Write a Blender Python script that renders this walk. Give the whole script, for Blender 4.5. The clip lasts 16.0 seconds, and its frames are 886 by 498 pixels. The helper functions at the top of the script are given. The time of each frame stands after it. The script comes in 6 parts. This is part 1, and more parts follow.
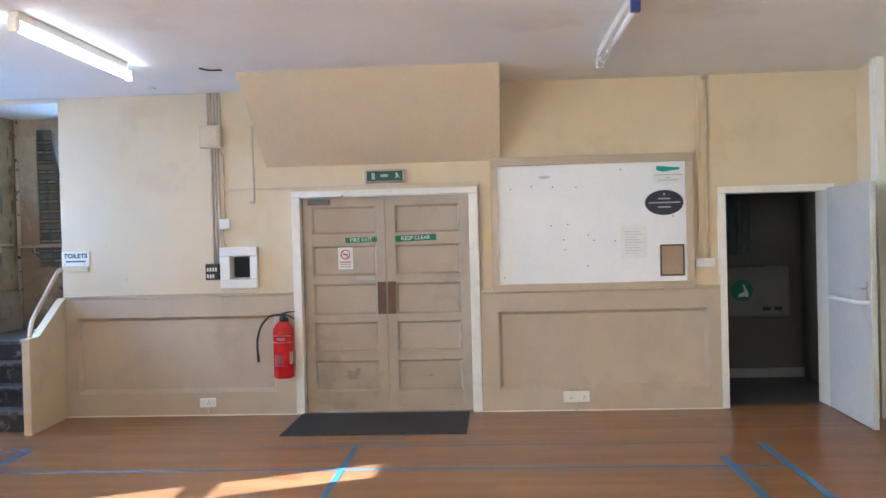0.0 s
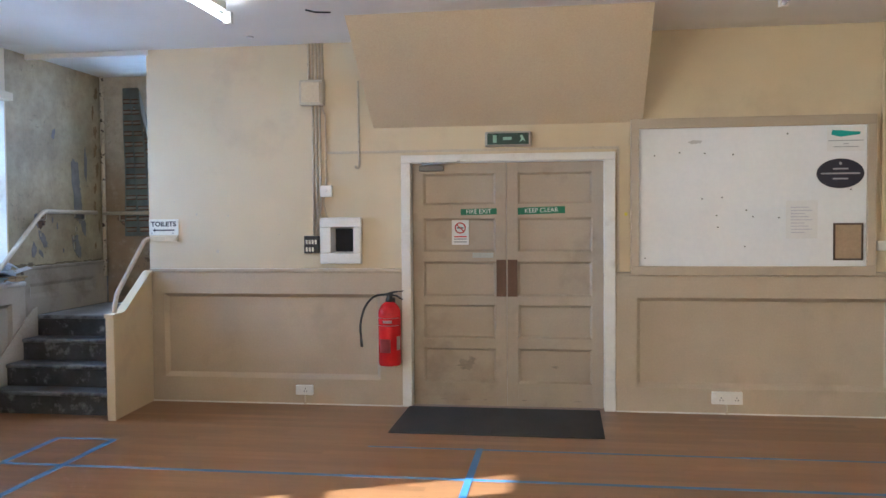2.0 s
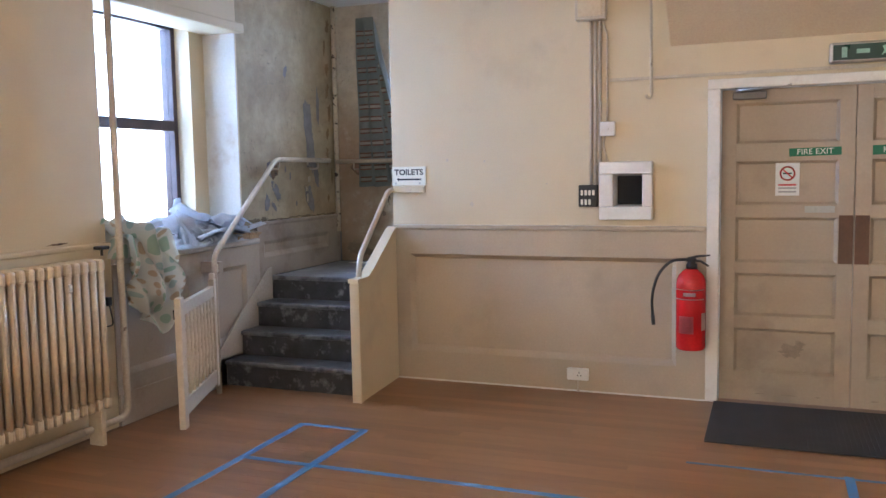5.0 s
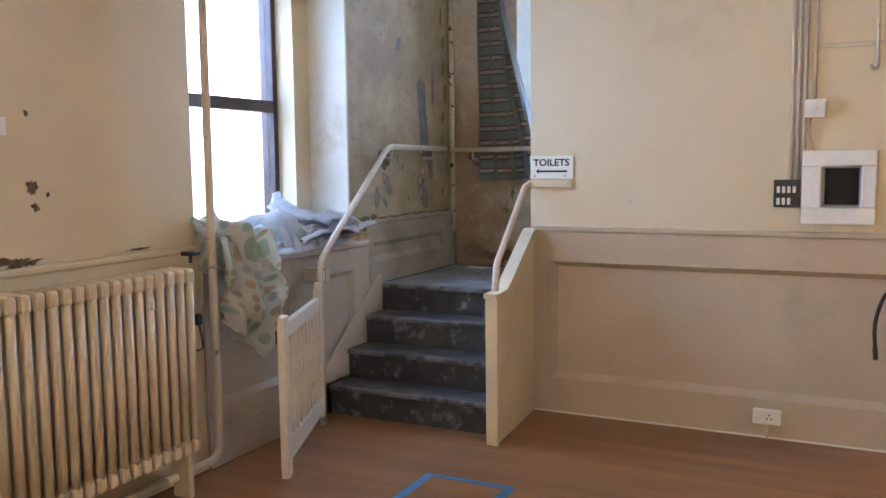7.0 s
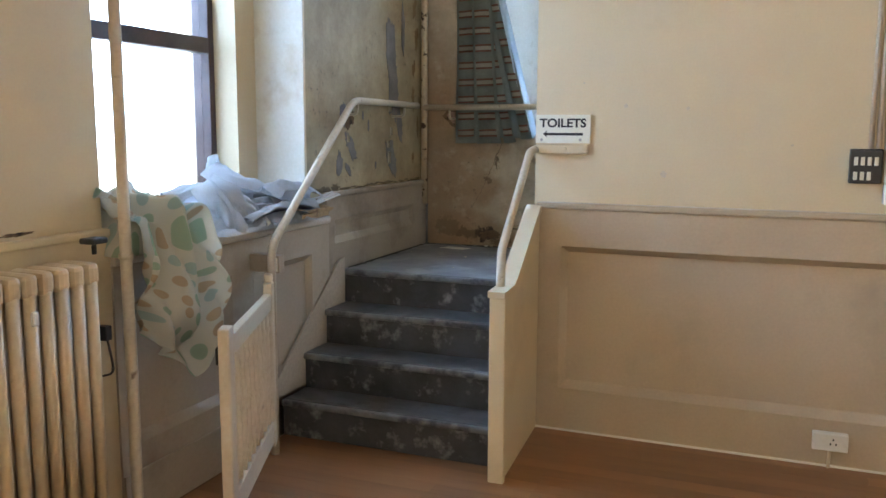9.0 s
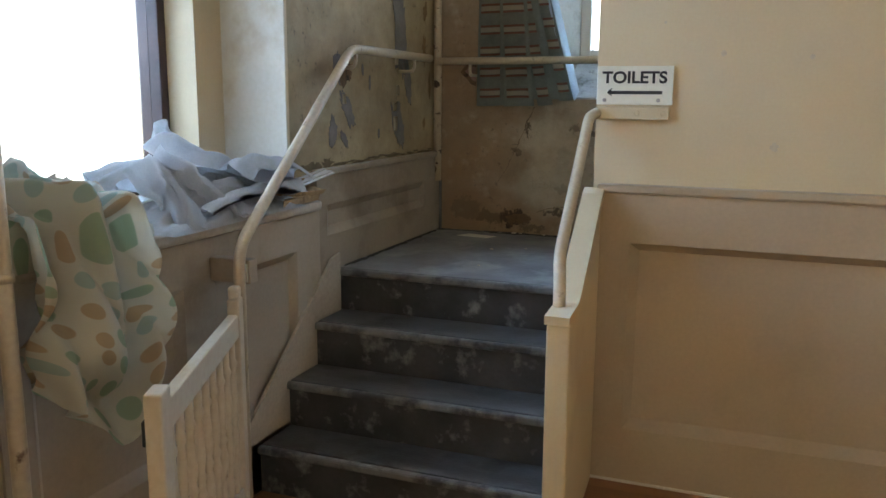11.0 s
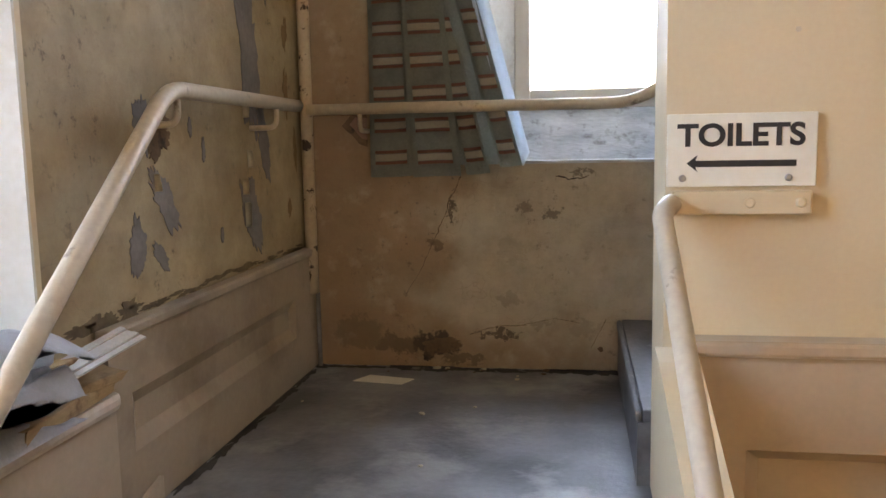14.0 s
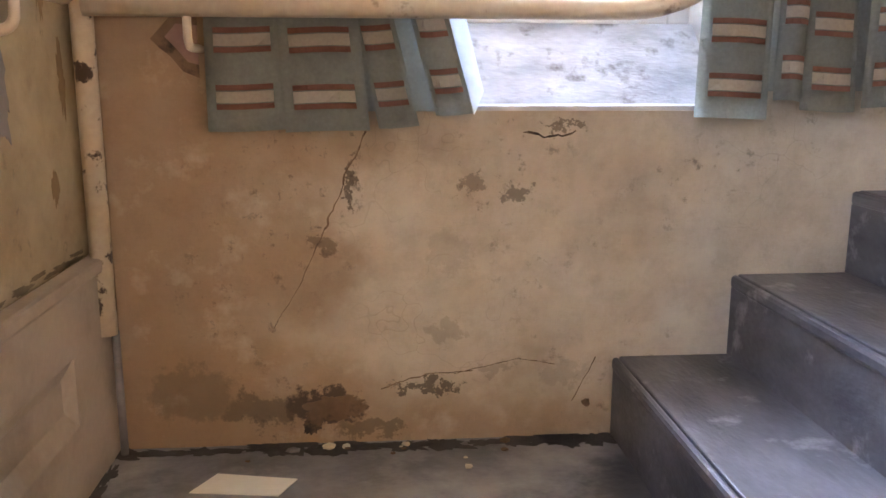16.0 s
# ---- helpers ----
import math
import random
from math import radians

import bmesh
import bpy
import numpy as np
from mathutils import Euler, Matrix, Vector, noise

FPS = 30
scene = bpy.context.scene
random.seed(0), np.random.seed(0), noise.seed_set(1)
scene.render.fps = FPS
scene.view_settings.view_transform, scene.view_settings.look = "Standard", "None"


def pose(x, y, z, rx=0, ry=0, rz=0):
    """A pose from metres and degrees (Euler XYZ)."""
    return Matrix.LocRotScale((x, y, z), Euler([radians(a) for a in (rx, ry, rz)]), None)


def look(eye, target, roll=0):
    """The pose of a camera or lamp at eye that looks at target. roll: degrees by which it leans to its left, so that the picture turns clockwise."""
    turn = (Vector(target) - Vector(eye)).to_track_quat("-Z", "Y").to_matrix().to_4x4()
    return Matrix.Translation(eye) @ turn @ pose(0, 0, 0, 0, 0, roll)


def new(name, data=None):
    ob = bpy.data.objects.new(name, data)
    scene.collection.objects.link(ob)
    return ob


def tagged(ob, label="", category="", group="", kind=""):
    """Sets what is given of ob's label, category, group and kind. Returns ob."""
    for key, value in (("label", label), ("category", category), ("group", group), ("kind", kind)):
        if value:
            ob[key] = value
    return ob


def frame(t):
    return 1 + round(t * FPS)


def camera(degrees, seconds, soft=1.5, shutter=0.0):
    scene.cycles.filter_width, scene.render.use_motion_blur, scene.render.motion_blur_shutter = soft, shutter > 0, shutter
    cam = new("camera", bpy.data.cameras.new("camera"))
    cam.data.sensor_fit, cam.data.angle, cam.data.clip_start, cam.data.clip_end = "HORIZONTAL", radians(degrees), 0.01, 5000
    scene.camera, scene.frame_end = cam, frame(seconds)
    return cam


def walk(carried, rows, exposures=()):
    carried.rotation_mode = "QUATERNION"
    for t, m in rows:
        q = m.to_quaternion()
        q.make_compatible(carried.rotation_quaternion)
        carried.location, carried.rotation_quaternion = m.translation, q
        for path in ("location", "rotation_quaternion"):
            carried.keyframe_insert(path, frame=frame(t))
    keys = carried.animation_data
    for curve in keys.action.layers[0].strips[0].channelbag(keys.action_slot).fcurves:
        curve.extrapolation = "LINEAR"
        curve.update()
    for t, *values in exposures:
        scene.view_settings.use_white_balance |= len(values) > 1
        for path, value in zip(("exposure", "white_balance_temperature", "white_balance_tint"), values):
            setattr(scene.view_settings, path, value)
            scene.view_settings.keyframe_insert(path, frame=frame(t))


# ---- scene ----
cam = camera(55.5, 16.0)
METRES, EYE, TILT, LEAN, TURN = 8.7, 1.59, 0.0, 0.0, 3.4
ROWS = [
    (0.0, 0.0, 0.0, 0.0, -0.02, -0.71, 1.48),
    (0.5, -0.0163, 0.0309, -0.0013, 0.96, 0.38, 2.99),
    (1.0, -0.0276, 0.0588, -0.0032, 4.14, -0.84, 2.04),
    (1.5, -0.0422, 0.0873, -0.0064, 4.37, -3.19, 1.06),
    (2.0, -0.055, 0.1075, -0.0059, 4.74, -2.03, 0.44),
    (2.5, -0.0718, 0.1317, -0.005, 5.09, -2.14, 1.62),
    (3.0, -0.0849, 0.155, -0.0052, 7.73, -3.09, 1.88),
    (3.5, -0.1001, 0.1787, -0.007, 11.31, -2.39, 2.0),
    (4.0, -0.1176, 0.2005, -0.0082, 13.63, -3.57, 1.83),
    (4.5, -0.1371, 0.2225, -0.0064, 14.97, -2.94, 2.45),
    (5.0, -0.1543, 0.2468, -0.009, 17.81, -5.22, 1.01),
    (7.5, -0.265, 0.3666, -0.0096, 23.17, -6.01, 0.96),
    (8.0, -0.2887, 0.3887, -0.01, 19.03, -8.2, 1.67),
    (8.5, -0.3023, 0.4159, -0.011, 18.56, -7.78, 0.03),
    (11.0, -0.3641, 0.5533, -0.0158, 17.96, -10.42, -0.33),
    (11.5, -0.3814, 0.5781, -0.0143, 13.21, -9.26, 1.2),
    (12.0, -0.3935, 0.6052, -0.0108, 11.1, -8.32, 1.07),
    (12.5, -0.4018, 0.6378, -0.0104, 10.69, -7.62, -0.9),
    (13.0, -0.4149, 0.6689, -0.0102, 8.61, -8.84, -0.16),
    (13.5, -0.4324, 0.6978, -0.0072, 6.46, -7.59, 1.97),
    (14.0, -0.4431, 0.7251, -0.0085, 5.7, -7.4, 1.06),
    (14.5, -0.4536, 0.7573, -0.0095, 1.97, -8.7, -0.33),
    (15.0, -0.4671, 0.7917, -0.0108, -2.88, -9.22, 0.77),
    (15.5, -0.4763, 0.8242, -0.0085, -7.99, -12.03, 0.85),
    (16.0, -0.4794, 0.8585, -0.0103, -8.08, -11.64, -0.11),
]
EXPOSURES = [(0.0, 2.85, 4910, 5), (1.0, 2.91, 5010, 5), (1.5, 2.40, 5070, 4), (2.0, 2.42, 5170, 4), (3.0, 2.39, 5250, 5), (4.0, 2.22, 5540, 9), (4.5, 2.39, 5580, 11), (5.0, 2.52, 5520, 11),
             (7.5, 2.46, 5860, 9), (8.0, 2.49, 5960, 7), (8.5, 2.47, 5990, 4), (11.0, 1.86, 6480, 1), (11.5, 1.78, 6790, 7), (12.0, 1.85, 7560, 12), (12.5, 2.30, 9330, 16),
             (13.0, 2.38, 8780, 16), (13.5, 2.34, 8230, 13), (14.0, 2.28, 7830, 15), (14.5, 2.15, 7550, 19), (15.0, 2.04, 7350, 22), (15.5, 2.58, 6950, 22), (16.0, 3.46, 7370, 26)]
walk(cam, [(t, pose(0, 0, EYE, TILT, LEAN, TURN) @ pose(METRES * x, METRES * y, METRES * z, 90 + pitch, roll, yaw)) for t, x, y, z, yaw, pitch, roll in ROWS],
     exposures=EXPOSURES)

# ---- world, sun, window light ----
SUN_UP, SUN_WAY = radians(26.3), Vector((1.0, 0.42, 0)).normalized()
world = bpy.data.worlds.new("world")
scene.world = world
world.use_nodes = True
wn = world.node_tree.nodes
sky = wn.new("ShaderNodeTexSky")
sky.sky_type, sky.sun_disc, sky.sun_elevation = "NISHITA", False, SUN_UP
sky.sun_rotation = math.atan2(-SUN_WAY.x, -SUN_WAY.y)
world.node_tree.links.new(sky.outputs[0], wn["Background"].inputs[0])
wn["Background"].inputs[1].default_value = 0.05
sun = new("sun", bpy.data.lights.new("sun", "SUN"))
sun.data.energy, sun.data.angle, sun.data.color = 5.0, radians(0.5), (1.0, 0.96, 0.89)
sun.matrix_world = look((-20, -8, 12), Vector((-20, -8, 12)) + Vector((SUN_WAY.x * math.cos(SUN_UP), SUN_WAY.y * math.cos(SUN_UP), -math.sin(SUN_UP))))


def sky_lamp(name, eye, target, w, h, watts, tint=(0.86, 0.93, 1.0)):
    """Daylight that fills one window opening, seen or added."""
    lamp = new(name, bpy.data.lights.new(name, "AREA"))
    lamp.data.shape, lamp.data.size, lamp.data.size_y = "RECTANGLE", w, h
    lamp.data.energy, lamp.data.color = watts, tint
    lamp.matrix_world = look(eye, target)
    return lamp


sky_lamp("sky_hall_window", (-6.30, 6.95, 2.1), (-4.5, 6.95, 0.95), 1.66, 1.8, 33, (0.43, 0.63, 1.0))
sky_lamp("sky_stair_window", (-4.155, 9.80, 2.5), (-4.155, 8.45, 1.65), 0.6, 1.2, 15, (0.43, 0.63, 1.0))
# Fill light aimed up, in end windows that are added and never seen.
sky_lamp("fill_south_a", (-2.6, -3.30, 1.9), (-2.6, 0, 6.4), 1.5, 1.7, 1.5, (1.0, 0.90, 0.75))
sky_lamp("fill_south_b", (0.9, -3.30, 1.9), (0.9, 0, 6.4), 1.5, 1.7, 11, (1.0, 0.90, 0.75))
# Warm fill from added, unseen side windows, to lift ceiling and far walls.
sky_lamp("fill_side_a", (-5.75, 1.2, 1.85), (-4, 1.2, 2.6), 1.2, 1.6, 27, (1.0, 0.86, 0.66))
sky_lamp("fill_side_b", (-5.75, -1.45, 1.85), (-4, -1.45, 4.0), 2.4, 1.6, 60, (1.0, 0.86, 0.66))


# ---- materials ----
def material(name, colors, rough=0.6, metal=0.0, scale=6.0, fine=60.0, bump=0.1, stain=None, stain_scale=2.0, stain_at=(0.55, 0.68),
             stretch=(1, 1, 1), vary=0.0, coords="Object", rough_vary=0.1, bump_far=0.004, grain_by=0.2):
    """Two colours mixed by a broad noise, fine grain, an optional stain colour, and a bump."""
    m = bpy.data.materials.new(name)
    m.use_nodes = True
    n, ln = m.node_tree.nodes, m.node_tree.links
    b = n["Principled BSDF"]
    b.inputs["Metallic"].default_value = metal
    tc = n.new("ShaderNodeTexCoord")
    mp = n.new("ShaderNodeMapping")
    mp.inputs["Scale"].default_value = stretch
    ln.new(tc.outputs[coords], mp.inputs[0])
    info = n.new("ShaderNodeObjectInfo")
    big = n.new("ShaderNodeTexNoise")
    big.inputs["Scale"].default_value, big.inputs["Detail"].default_value = scale, 5
    small = n.new("ShaderNodeTexNoise")
    small.inputs["Scale"].default_value, small.inputs["Detail"].default_value = fine, 3
    if vary:
        shift = n.new("ShaderNodeVectorMath")
        shift.operation = "MULTIPLY_ADD"
        ln.new(info.outputs["Random"], shift.inputs[0])
        shift.inputs[1].default_value = (37, 91, 53)
        ln.new(mp.outputs[0], shift.inputs[2])
        where = shift.outputs[0]
    else:
        where = mp.outputs[0]
    ln.new(where, big.inputs[0])
    ln.new(where, small.inputs[0])
    ramp = n.new("ShaderNodeValToRGB")
    ramp.color_ramp.elements[0].position, ramp.color_ramp.elements[1].position = 0.3, 0.7
    ramp.color_ramp.elements[0].color, ramp.color_ramp.elements[1].color = (*colors[0], 1), (*colors[1], 1)
    ln.new(big.outputs[0], ramp.inputs[0])
    col = ramp.outputs[0]
    grain = n.new("ShaderNodeMix")
    grain.data_type, grain.blend_type = "RGBA", "OVERLAY"
    grain.inputs[0].default_value = grain_by
    ln.new(col, grain.inputs[6])
    ln.new(small.outputs[0], grain.inputs[7])
    col = grain.outputs[2]
    if stain:
        st = n.new("ShaderNodeTexNoise")
        st.inputs["Scale"].default_value, st.inputs["Detail"].default_value = stain_scale, 8
        st.inputs["Roughness"].default_value = 0.62
        ln.new(tc.outputs[coords], st.inputs[0])
        sr = n.new("ShaderNodeMapRange")
        sr.inputs[1].default_value, sr.inputs[2].default_value = stain_at
        ln.new(st.outputs[0], sr.inputs[0])
        sm = n.new("ShaderNodeMix")
        sm.data_type = "RGBA"
        ln.new(sr.outputs[0], sm.inputs[0])
        ln.new(col, sm.inputs[6])
        sm.inputs[7].default_value = (*stain, 1)
        col = sm.outputs[2]
    if vary:
        hsv = n.new("ShaderNodeHueSaturation")
        vr = n.new("ShaderNodeMapRange")
        vr.inputs[3].default_value, vr.inputs[4].default_value = 1 - vary, 1 + vary
        ln.new(info.outputs["Random"], vr.inputs[0])
        ln.new(vr.outputs[0], hsv.inputs["Value"])
        ln.new(col, hsv.inputs["Color"])
        col = hsv.outputs[0]
    ln.new(col, b.inputs["Base Color"])
    rr = n.new("ShaderNodeMapRange")
    rr.inputs[3].default_value, rr.inputs[4].default_value = max(0.02, rough - rough_vary), min(1, rough + rough_vary)
    ln.new(big.outputs[0], rr.inputs[0])
    ln.new(rr.outputs[0], b.inputs["Roughness"])
    if bump:
        bp = n.new("ShaderNodeBump")
        bp.inputs["Strength"].default_value, bp.inputs["Distance"].default_value = bump, bump_far
        ln.new(small.outputs[0], bp.inputs["Height"])
        ln.new(bp.outputs[0], b.inputs["Normal"])
    return m


def glowing(name, color, strength):
    m = bpy.data.materials.new(name)
    m.use_nodes = True
    b = m.node_tree.nodes["Principled BSDF"]
    b.inputs["Base Color"].default_value = (0.9, 0.9, 0.9, 1)
    b.inputs["Emission Color"].default_value, b.inputs["Emission Strength"].default_value = (*color, 1), strength
    return m


def clear_glass(name, rough=0.0):
    m = bpy.data.materials.new(name)
    m.use_nodes = True
    b = m.node_tree.nodes["Principled BSDF"]
    b.inputs["Transmission Weight"].default_value, b.inputs["Roughness"].default_value, b.inputs["IOR"].default_value = 1.0, rough, 1.45
    return m


CREAM = material("cream_wall_paint", ((0.63, 0.525, 0.345), (0.69, 0.58, 0.39)), 0.55, scale=1.3, fine=90, bump=0.05, grain_by=0.07, stain=(0.52, 0.42, 0.275), stain_scale=1.1, stain_at=(0.56, 0.8))
TAN = material("tan_dado_paint", ((0.445, 0.364, 0.262), (0.505, 0.416, 0.303)), 0.32, scale=2.0, fine=70, bump=0.05, grain_by=0.08, stain=(0.37, 0.30, 0.215), stain_scale=2.2, stain_at=(0.55, 0.85), rough_vary=0.02)
CEIL = material("ceiling_white_paint", ((0.78, 0.765, 0.73), (0.83, 0.815, 0.78)), 0.7, scale=1.0, fine=60, bump=0.1, stain=(0.64, 0.60, 0.54), stain_scale=0.8, stain_at=(0.58, 0.8))
WHITE = material("white_gloss_paint", ((0.74, 0.72, 0.67), (0.8, 0.78, 0.73)), 0.35, scale=4, fine=50, bump=0.06, stain=(0.6, 0.56, 0.48), stain_scale=5, stain_at=(0.6, 0.8))


def damp_plaster(name, paint, brown, mould, zones=(), marks=(), dirt=1.0):
    """Old paint on plaster: broad brown damp, speckled mould, fine cracks, uneven relief."""
    m = bpy.data.materials.new(name)
    m.use_nodes = True
    n, ln = m.node_tree.nodes, m.node_tree.links
    b = n["Principled BSDF"]
    tc = n.new("ShaderNodeTexCoord")

    def noise_at(scale, detail, rough, lo, hi):
        t = n.new("ShaderNodeTexNoise")
        t.inputs["Scale"].default_value, t.inputs["Detail"].default_value, t.inputs["Roughness"].default_value = scale, detail, rough
        ln.new(tc.outputs["Object"], t.inputs[0])
        r = n.new("ShaderNodeMapRange")
        r.inputs[1].default_value, r.inputs[2].default_value = lo, hi
        ln.new(t.outputs[0], r.inputs[0])
        return t.outputs[0], r.outputs[0]

    def mixed(fac, a, color):
        x = n.new("ShaderNodeMix")
        x.data_type = "RGBA"
        ln.new(fac, x.inputs[0])
        ln.new(a, x.inputs[6])
        x.inputs[7].default_value = (*color, 1)
        return x.outputs[2]

    def times(a, c):
        x = n.new("ShaderNodeMath")
        x.operation = "MULTIPLY"
        ln.new(a, x.inputs[0])
        if isinstance(c, float):
            x.inputs[1].default_value = c
        else:
            ln.new(c, x.inputs[1])
        return x.outputs[0]

    rgb = n.new("ShaderNodeRGB")
    rgb.outputs[0].default_value = (*paint, 1)
    raw, damp = noise_at(1.7, 7, 0.6, 0.42, 0.72)
    col = mixed(times(damp, 0.75 * dirt), rgb.outputs[0], brown)
    for cx, cy, cz, rx, rz, force in zones:
        mp = n.new("ShaderNodeMapping")
        mp.vector_type = "TEXTURE"
        mp.inputs["Location"].default_value, mp.inputs["Scale"].default_value = (cx, cy, cz), (rx, 1.0, rz)
        wb = n.new("ShaderNodeTexNoise")
        wb.inputs["Scale"].default_value, wb.inputs["Detail"].default_value = 6.0, 8
        ln.new(tc.outputs["Object"], wb.inputs[0])
        wv = n.new("ShaderNodeVectorMath")
        wv.operation = "MULTIPLY_ADD"
        ln.new(wb.outputs[1], wv.inputs[0])
        wv.inputs[1].default_value = (0.28, 0.0, 0.28)
        ln.new(tc.outputs["Object"], wv.inputs[2])
        sh = n.new("ShaderNodeVectorMath")
        sh.operation = "SUBTRACT"
        sh.inputs[1].default_value = (0.14, 0.0, 0.14)
        ln.new(wv.outputs[0], sh.inputs[0])
        ln.new(sh.outputs[0], mp.inputs[0])
        le = n.new("ShaderNodeVectorMath")
        le.operation = "LENGTH"
        ln.new(mp.outputs[0], le.inputs[0])
        fr = n.new("ShaderNodeMapRange")
        fr.interpolation_type = "SMOOTHSTEP"
        fr.inputs[1].default_value, fr.inputs[2].default_value, fr.inputs[3].default_value, fr.inputs[4].default_value = 0.3, 1.2, force, 0.0
        ln.new(le.outputs["Value"], fr.inputs[0])
        col = mixed(fr.outputs[0], col, brown)
    _, tone = noise_at(5.5, 5, 0.6, 0.40, 0.75)
    col = mixed(times(tone, 0.45 * dirt), col, tuple(0.62 * c for c in brown))
    _, mott = noise_at(16, 8, 0.75, 0.45, 0.75)
    col = mixed(times(mott, 0.40 * dirt), col, tuple(0.5 * c for c in brown))
    _, pale = noise_at(7, 6, 0.65, 0.55, 0.72)
    col = mixed(times(pale, 0.35), col, tuple(min(0.7, 1.25 * c) for c in paint))
    _, zone = noise_at(2.6, 3, 0.5, 0.46, 0.62)
    fine, spots = noise_at(24, 8, 0.75, 0.56, 0.64)
    col = mixed(times(times(spots, zone), 0.85 * dirt), col, mould)
    vo = n.new("ShaderNodeTexVoronoi")
    vo.feature, vo.inputs["Scale"].default_value = "DISTANCE_TO_EDGE", 5.5
    wob = n.new("ShaderNodeTexNoise")
    wob.inputs["Scale"].default_value = 9
    ln.new(tc.outputs["Object"], wob.inputs[0])
    va = n.new("ShaderNodeVectorMath")
    va.operation = "MULTIPLY_ADD"
    ln.new(wob.outputs[1], va.inputs[0])
    va.inputs[1].default_value = (0.22, 0.22, 0.22)
    ln.new(tc.outputs["Object"], va.inputs[2])
    ln.new(va.outputs[0], vo.inputs[0])
    cr = n.new("ShaderNodeMapRange")
    cr.inputs[1].default_value, cr.inputs[2].default_value, cr.inputs[3].default_value, cr.inputs[4].default_value = 0.0, 0.008, 1.0, 0.0
    ln.new(vo.outputs["Distance"], cr.inputs[0])
    _, czone = noise_at(1.9, 2, 0.5, 0.54, 0.64)
    col = mixed(times(times(cr.outputs[0], czone), 0.2), col, mould)
    for cx, cz, rx, rz, force, tint in marks:
        wb = n.new("ShaderNodeTexNoise")
        wb.inputs["Scale"].default_value, wb.inputs["Detail"].default_value, wb.inputs["Roughness"].default_value = 26.0, 6, 0.7
        ln.new(tc.outputs["Object"], wb.inputs[0])
        wv = n.new("ShaderNodeVectorMath")
        wv.operation = "MULTIPLY_ADD"
        ln.new(wb.outputs[1], wv.inputs[0])
        wv.inputs[1].default_value = (0.15, 0.0, 0.15)
        ln.new(tc.outputs["Object"], wv.inputs[2])
        mp = n.new("ShaderNodeMapping")
        mp.vector_type = "TEXTURE"
        mp.inputs["Location"].default_value, mp.inputs["Scale"].default_value = (cx + 0.075, 0, cz + 0.075), (rx, 1.0, rz)
        ln.new(wv.outputs[0], mp.inputs[0])
        le = n.new("ShaderNodeVectorMath")
        le.operation = "LENGTH"
        ln.new(mp.outputs[0], le.inputs[0])
        fr = n.new("ShaderNodeMapRange")
        fr.inputs[1].default_value, fr.inputs[2].default_value, fr.inputs[3].default_value, fr.inputs[4].default_value = 0.75, 1.0, force, 0.0
        ln.new(le.outputs["Value"], fr.inputs[0])
        col = mixed(fr.outputs[0], col, tint)
    ln.new(col, b.inputs["Base Color"])
    b.inputs["Roughness"].default_value = 0.72
    bp = n.new("ShaderNodeBump")
    bp.inputs["Strength"].default_value, bp.inputs["Distance"].default_value = 0.5, 0.006
    ln.new(fine, bp.inputs["Height"])
    b2 = n.new("ShaderNodeBump")
    b2.inputs["Strength"].default_value, b2.inputs["Distance"].default_value = 0.4, 0.03
    ln.new(raw, b2.inputs["Height"])
    ln.new(bp.outputs[0], b2.inputs["Normal"])
    ln.new(b2.outputs[0], b.inputs["Normal"])
    return m


PLASTER = damp_plaster("mouldy_plaster", (0.45, 0.375, 0.24), (0.18, 0.12, 0.062), (0.04, 0.03, 0.024), dirt=0.72)
BACKWALL = damp_plaster("damp_back_plaster", (0.57, 0.515, 0.41), (0.29, 0.185, 0.10), (0.05, 0.038, 0.028),
                        ((-4.90, 0, 0.76, 0.50, 0.20, 0.85), (-5.1, 0, 1.3, 0.50, 1.0, 0.75), (-4.35, 0, 0.74, 0.40, 0.10, 0.55), (-4.72, 0, 1.10, 0.22, 0.10, 0.5), (-4.66, 0, 1.38, 0.28, 0.10, 0.5)),
                        ((-4.72, 0.80, 0.085, 0.05, 0.95, (0.06, 0.04, 0.028)), (-4.50, 0.84, 0.09, 0.012, 0.8, (0.07, 0.05, 0.035)), (-4.71, 1.16, 0.035, 0.025, 0.6, (0.10, 0.065, 0.04)),
                         (-4.66, 1.28, 0.012, 0.07, 0.8, (0.07, 0.05, 0.035)), (-4.31, 1.265, 0.035, 0.02, 0.7, (0.12, 0.10, 0.075)), (-4.40, 1.28, 0.03, 0.018, 0.6, (0.14, 0.115, 0.085)),
                         (-4.22, 1.395, 0.05, 0.008, 0.7, (0.10, 0.075, 0.05)), (-4.46, 0.96, 0.05, 0.03, 0.28, (0.15, 0.125, 0.09)), (-4.36, 0.88, 0.05, 0.02, 0.3, (0.15, 0.125, 0.09)),
                         (-5.0, 0.84, 0.10, 0.07, 0.4, (0.075, 0.06, 0.035)), (-4.85, 0.80, 0.09, 0.035, 0.6, (0.085, 0.06, 0.035)), (-4.62, 0.75, 0.08, 0.02, 0.6, (0.085, 0.06, 0.035)),
                         (-4.45, 1.14, 0.05, 0.05, 0.2, (0.20, 0.165, 0.12)), (-4.20, 0.86, 0.06, 0.03, 0.25, (0.20, 0.17, 0.13))), 0.72)
BARE = material("bare_grey_plaster", ((0.15, 0.145, 0.15), (0.24, 0.23, 0.23)), 0.85, scale=9, fine=60, bump=0.4)
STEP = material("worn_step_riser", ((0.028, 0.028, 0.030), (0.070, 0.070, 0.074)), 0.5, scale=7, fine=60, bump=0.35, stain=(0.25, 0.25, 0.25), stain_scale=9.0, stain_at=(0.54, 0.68))
